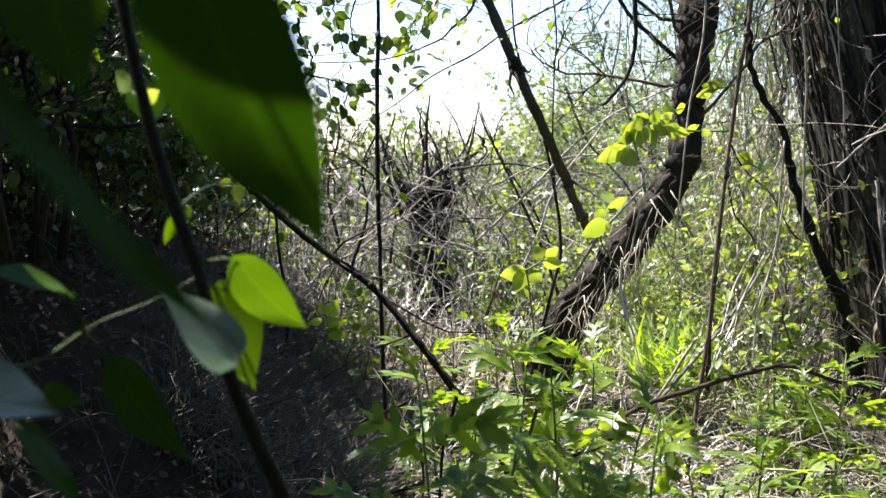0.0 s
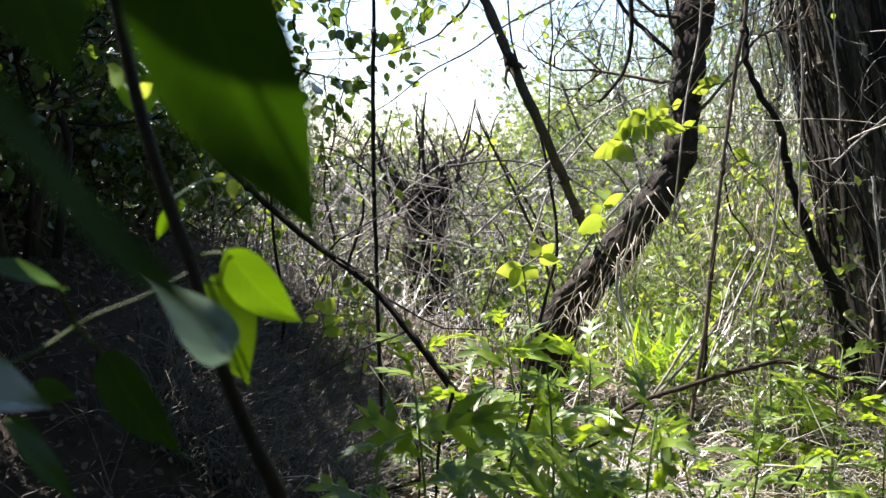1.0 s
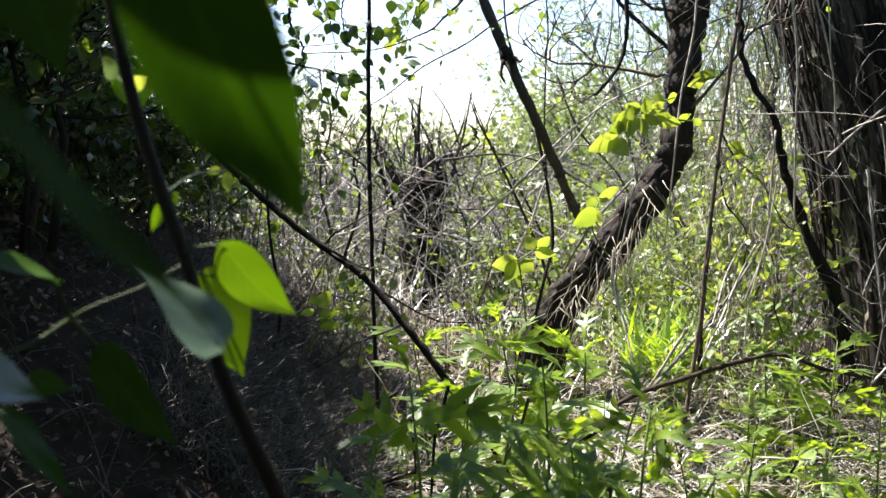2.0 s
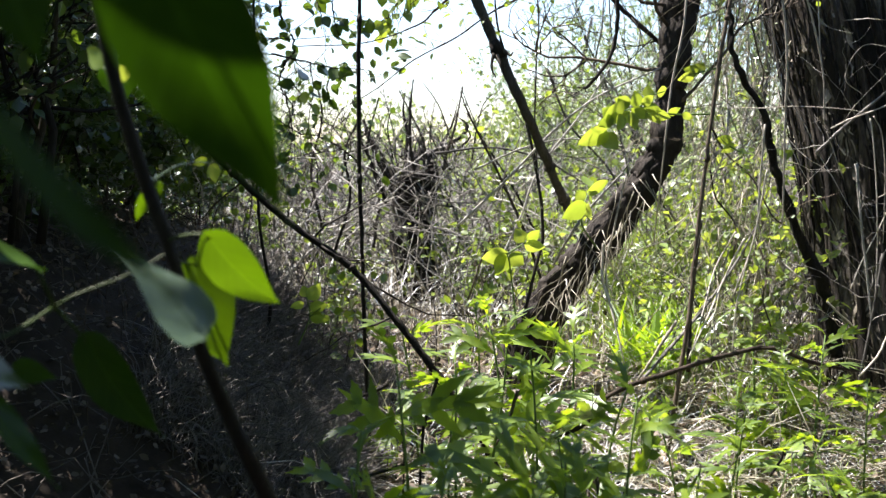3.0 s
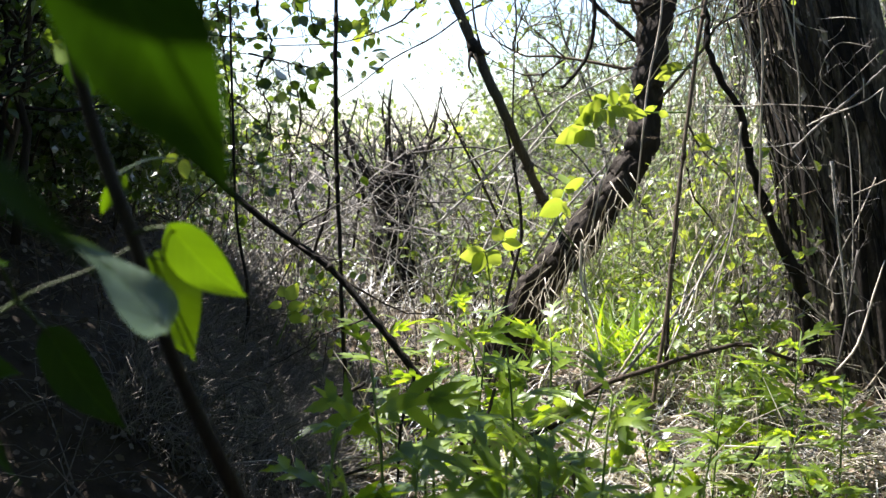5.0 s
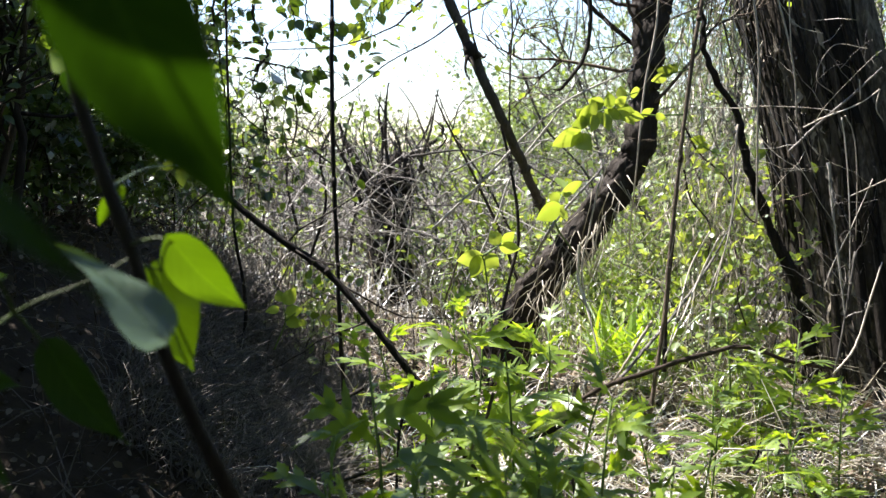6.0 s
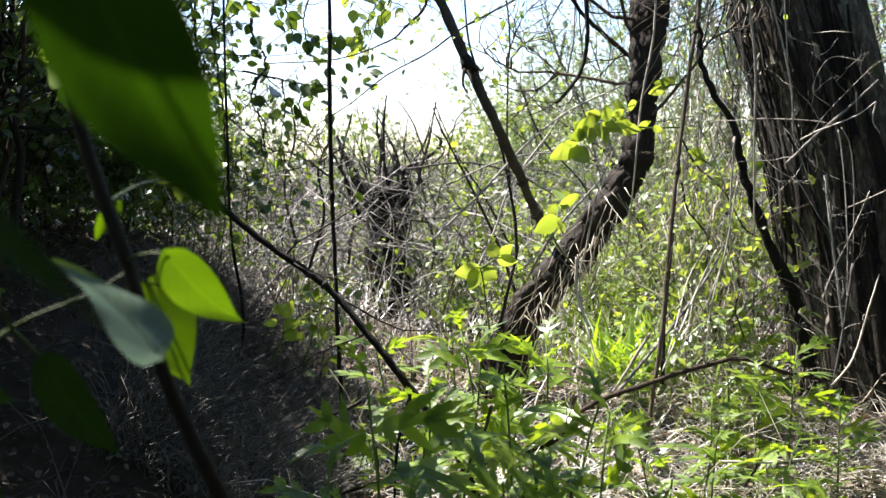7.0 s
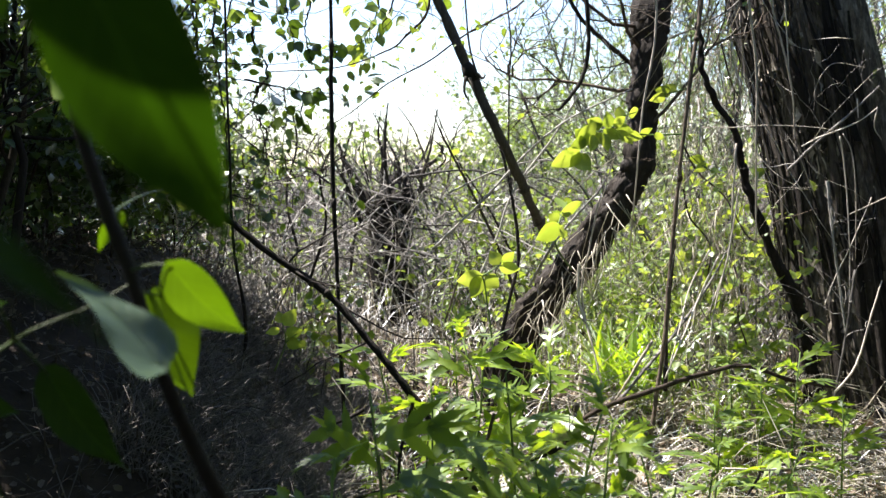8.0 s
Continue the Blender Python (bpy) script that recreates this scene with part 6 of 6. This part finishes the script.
        broad_leaf(ob, np.array(base) + shift * far, np.array(tip) + shift * far, w, tuple(-sun_way), cup=0.1, seed=15 + q, material=LEAF_LIT if q == 0 else LEAF_NEAR)
    # one more loose leaf, set further sunward to dim a single leaf
    broad_leaf(ob, np.array((-0.224, 0.614, 0.758)) + shift * 2.7, np.array((-0.160, 0.607, 0.68)) + shift * 2.7, 0.06, tuple(-sun_way), cup=0.1, seed=31, material=LEAF_LIT)
    petiole([(-0.200, 0.652, 0.957), (-0.226, 0.723, 0.970), (-0.256, 0.795, 0.986)])
    petiole([(-0.177, 0.645, 0.881), (-0.205, 0.887, 0.892), (-0.216, 1.088, 0.889)], 0.001)
    petiole([(-0.161, 0.641, 0.834), (-0.145, 0.622, 0.839), (-0.129, 0.612, 0.842), (-0.118, 0.612, 0.838)], on=e)
    petiole([(-0.161, 0.641, 0.829), (-0.159, 0.650, 0.818), (-0.144, 0.669, 0.810)], on=g)
    petiole([(-0.239, 0.596, 0.786), (-0.220, 0.597, 0.796), (-0.188, 0.618, 0.808), (-0.158, 0.640, 0.825)], 0.0011)
    petiole([(-0.239, 0.596, 0.786), (-0.240, 0.587, 0.799), (-0.245, 0.579, 0.818)], 0.0016, on=m)
    petiole([(-0.239, 0.596, 0.786), (-0.228, 0.605, 0.769), (-0.220, 0.613, 0.754)], 0.0013, on=h)
    petiole([(-0.239, 0.596, 0.786), (-0.254, 0.535, 0.774), (-0.278, 0.454, 0.775)], 0.0013, on=k)
    petiole([(-0.138, 0.634, 0.754), (-0.112, 0.555, 0.766), (-0.102, 0.487, 0.786)], on=d)
    petiole([(-0.177, 0.645, 0.881), (-0.173, 0.655, 0.882), (-0.172, 0.665, 0.878)], on=n)
    petiole([(-0.231, 0.667, 1.127), (-0.102, 0.355, 1.105), (-0.049, 0.170, 1.005)], on=a)
    petiole([(-0.227, 0.664, 1.090), (-0.171, 0.402, 1.079), (-0.131, 0.248, 1.038)], on=b)
    petiole([(-0.223, 0.662, 1.071), (-0.204, 0.399, 1.040), (-0.067, 0.040, 0.945)], on=c)


near_sapling()
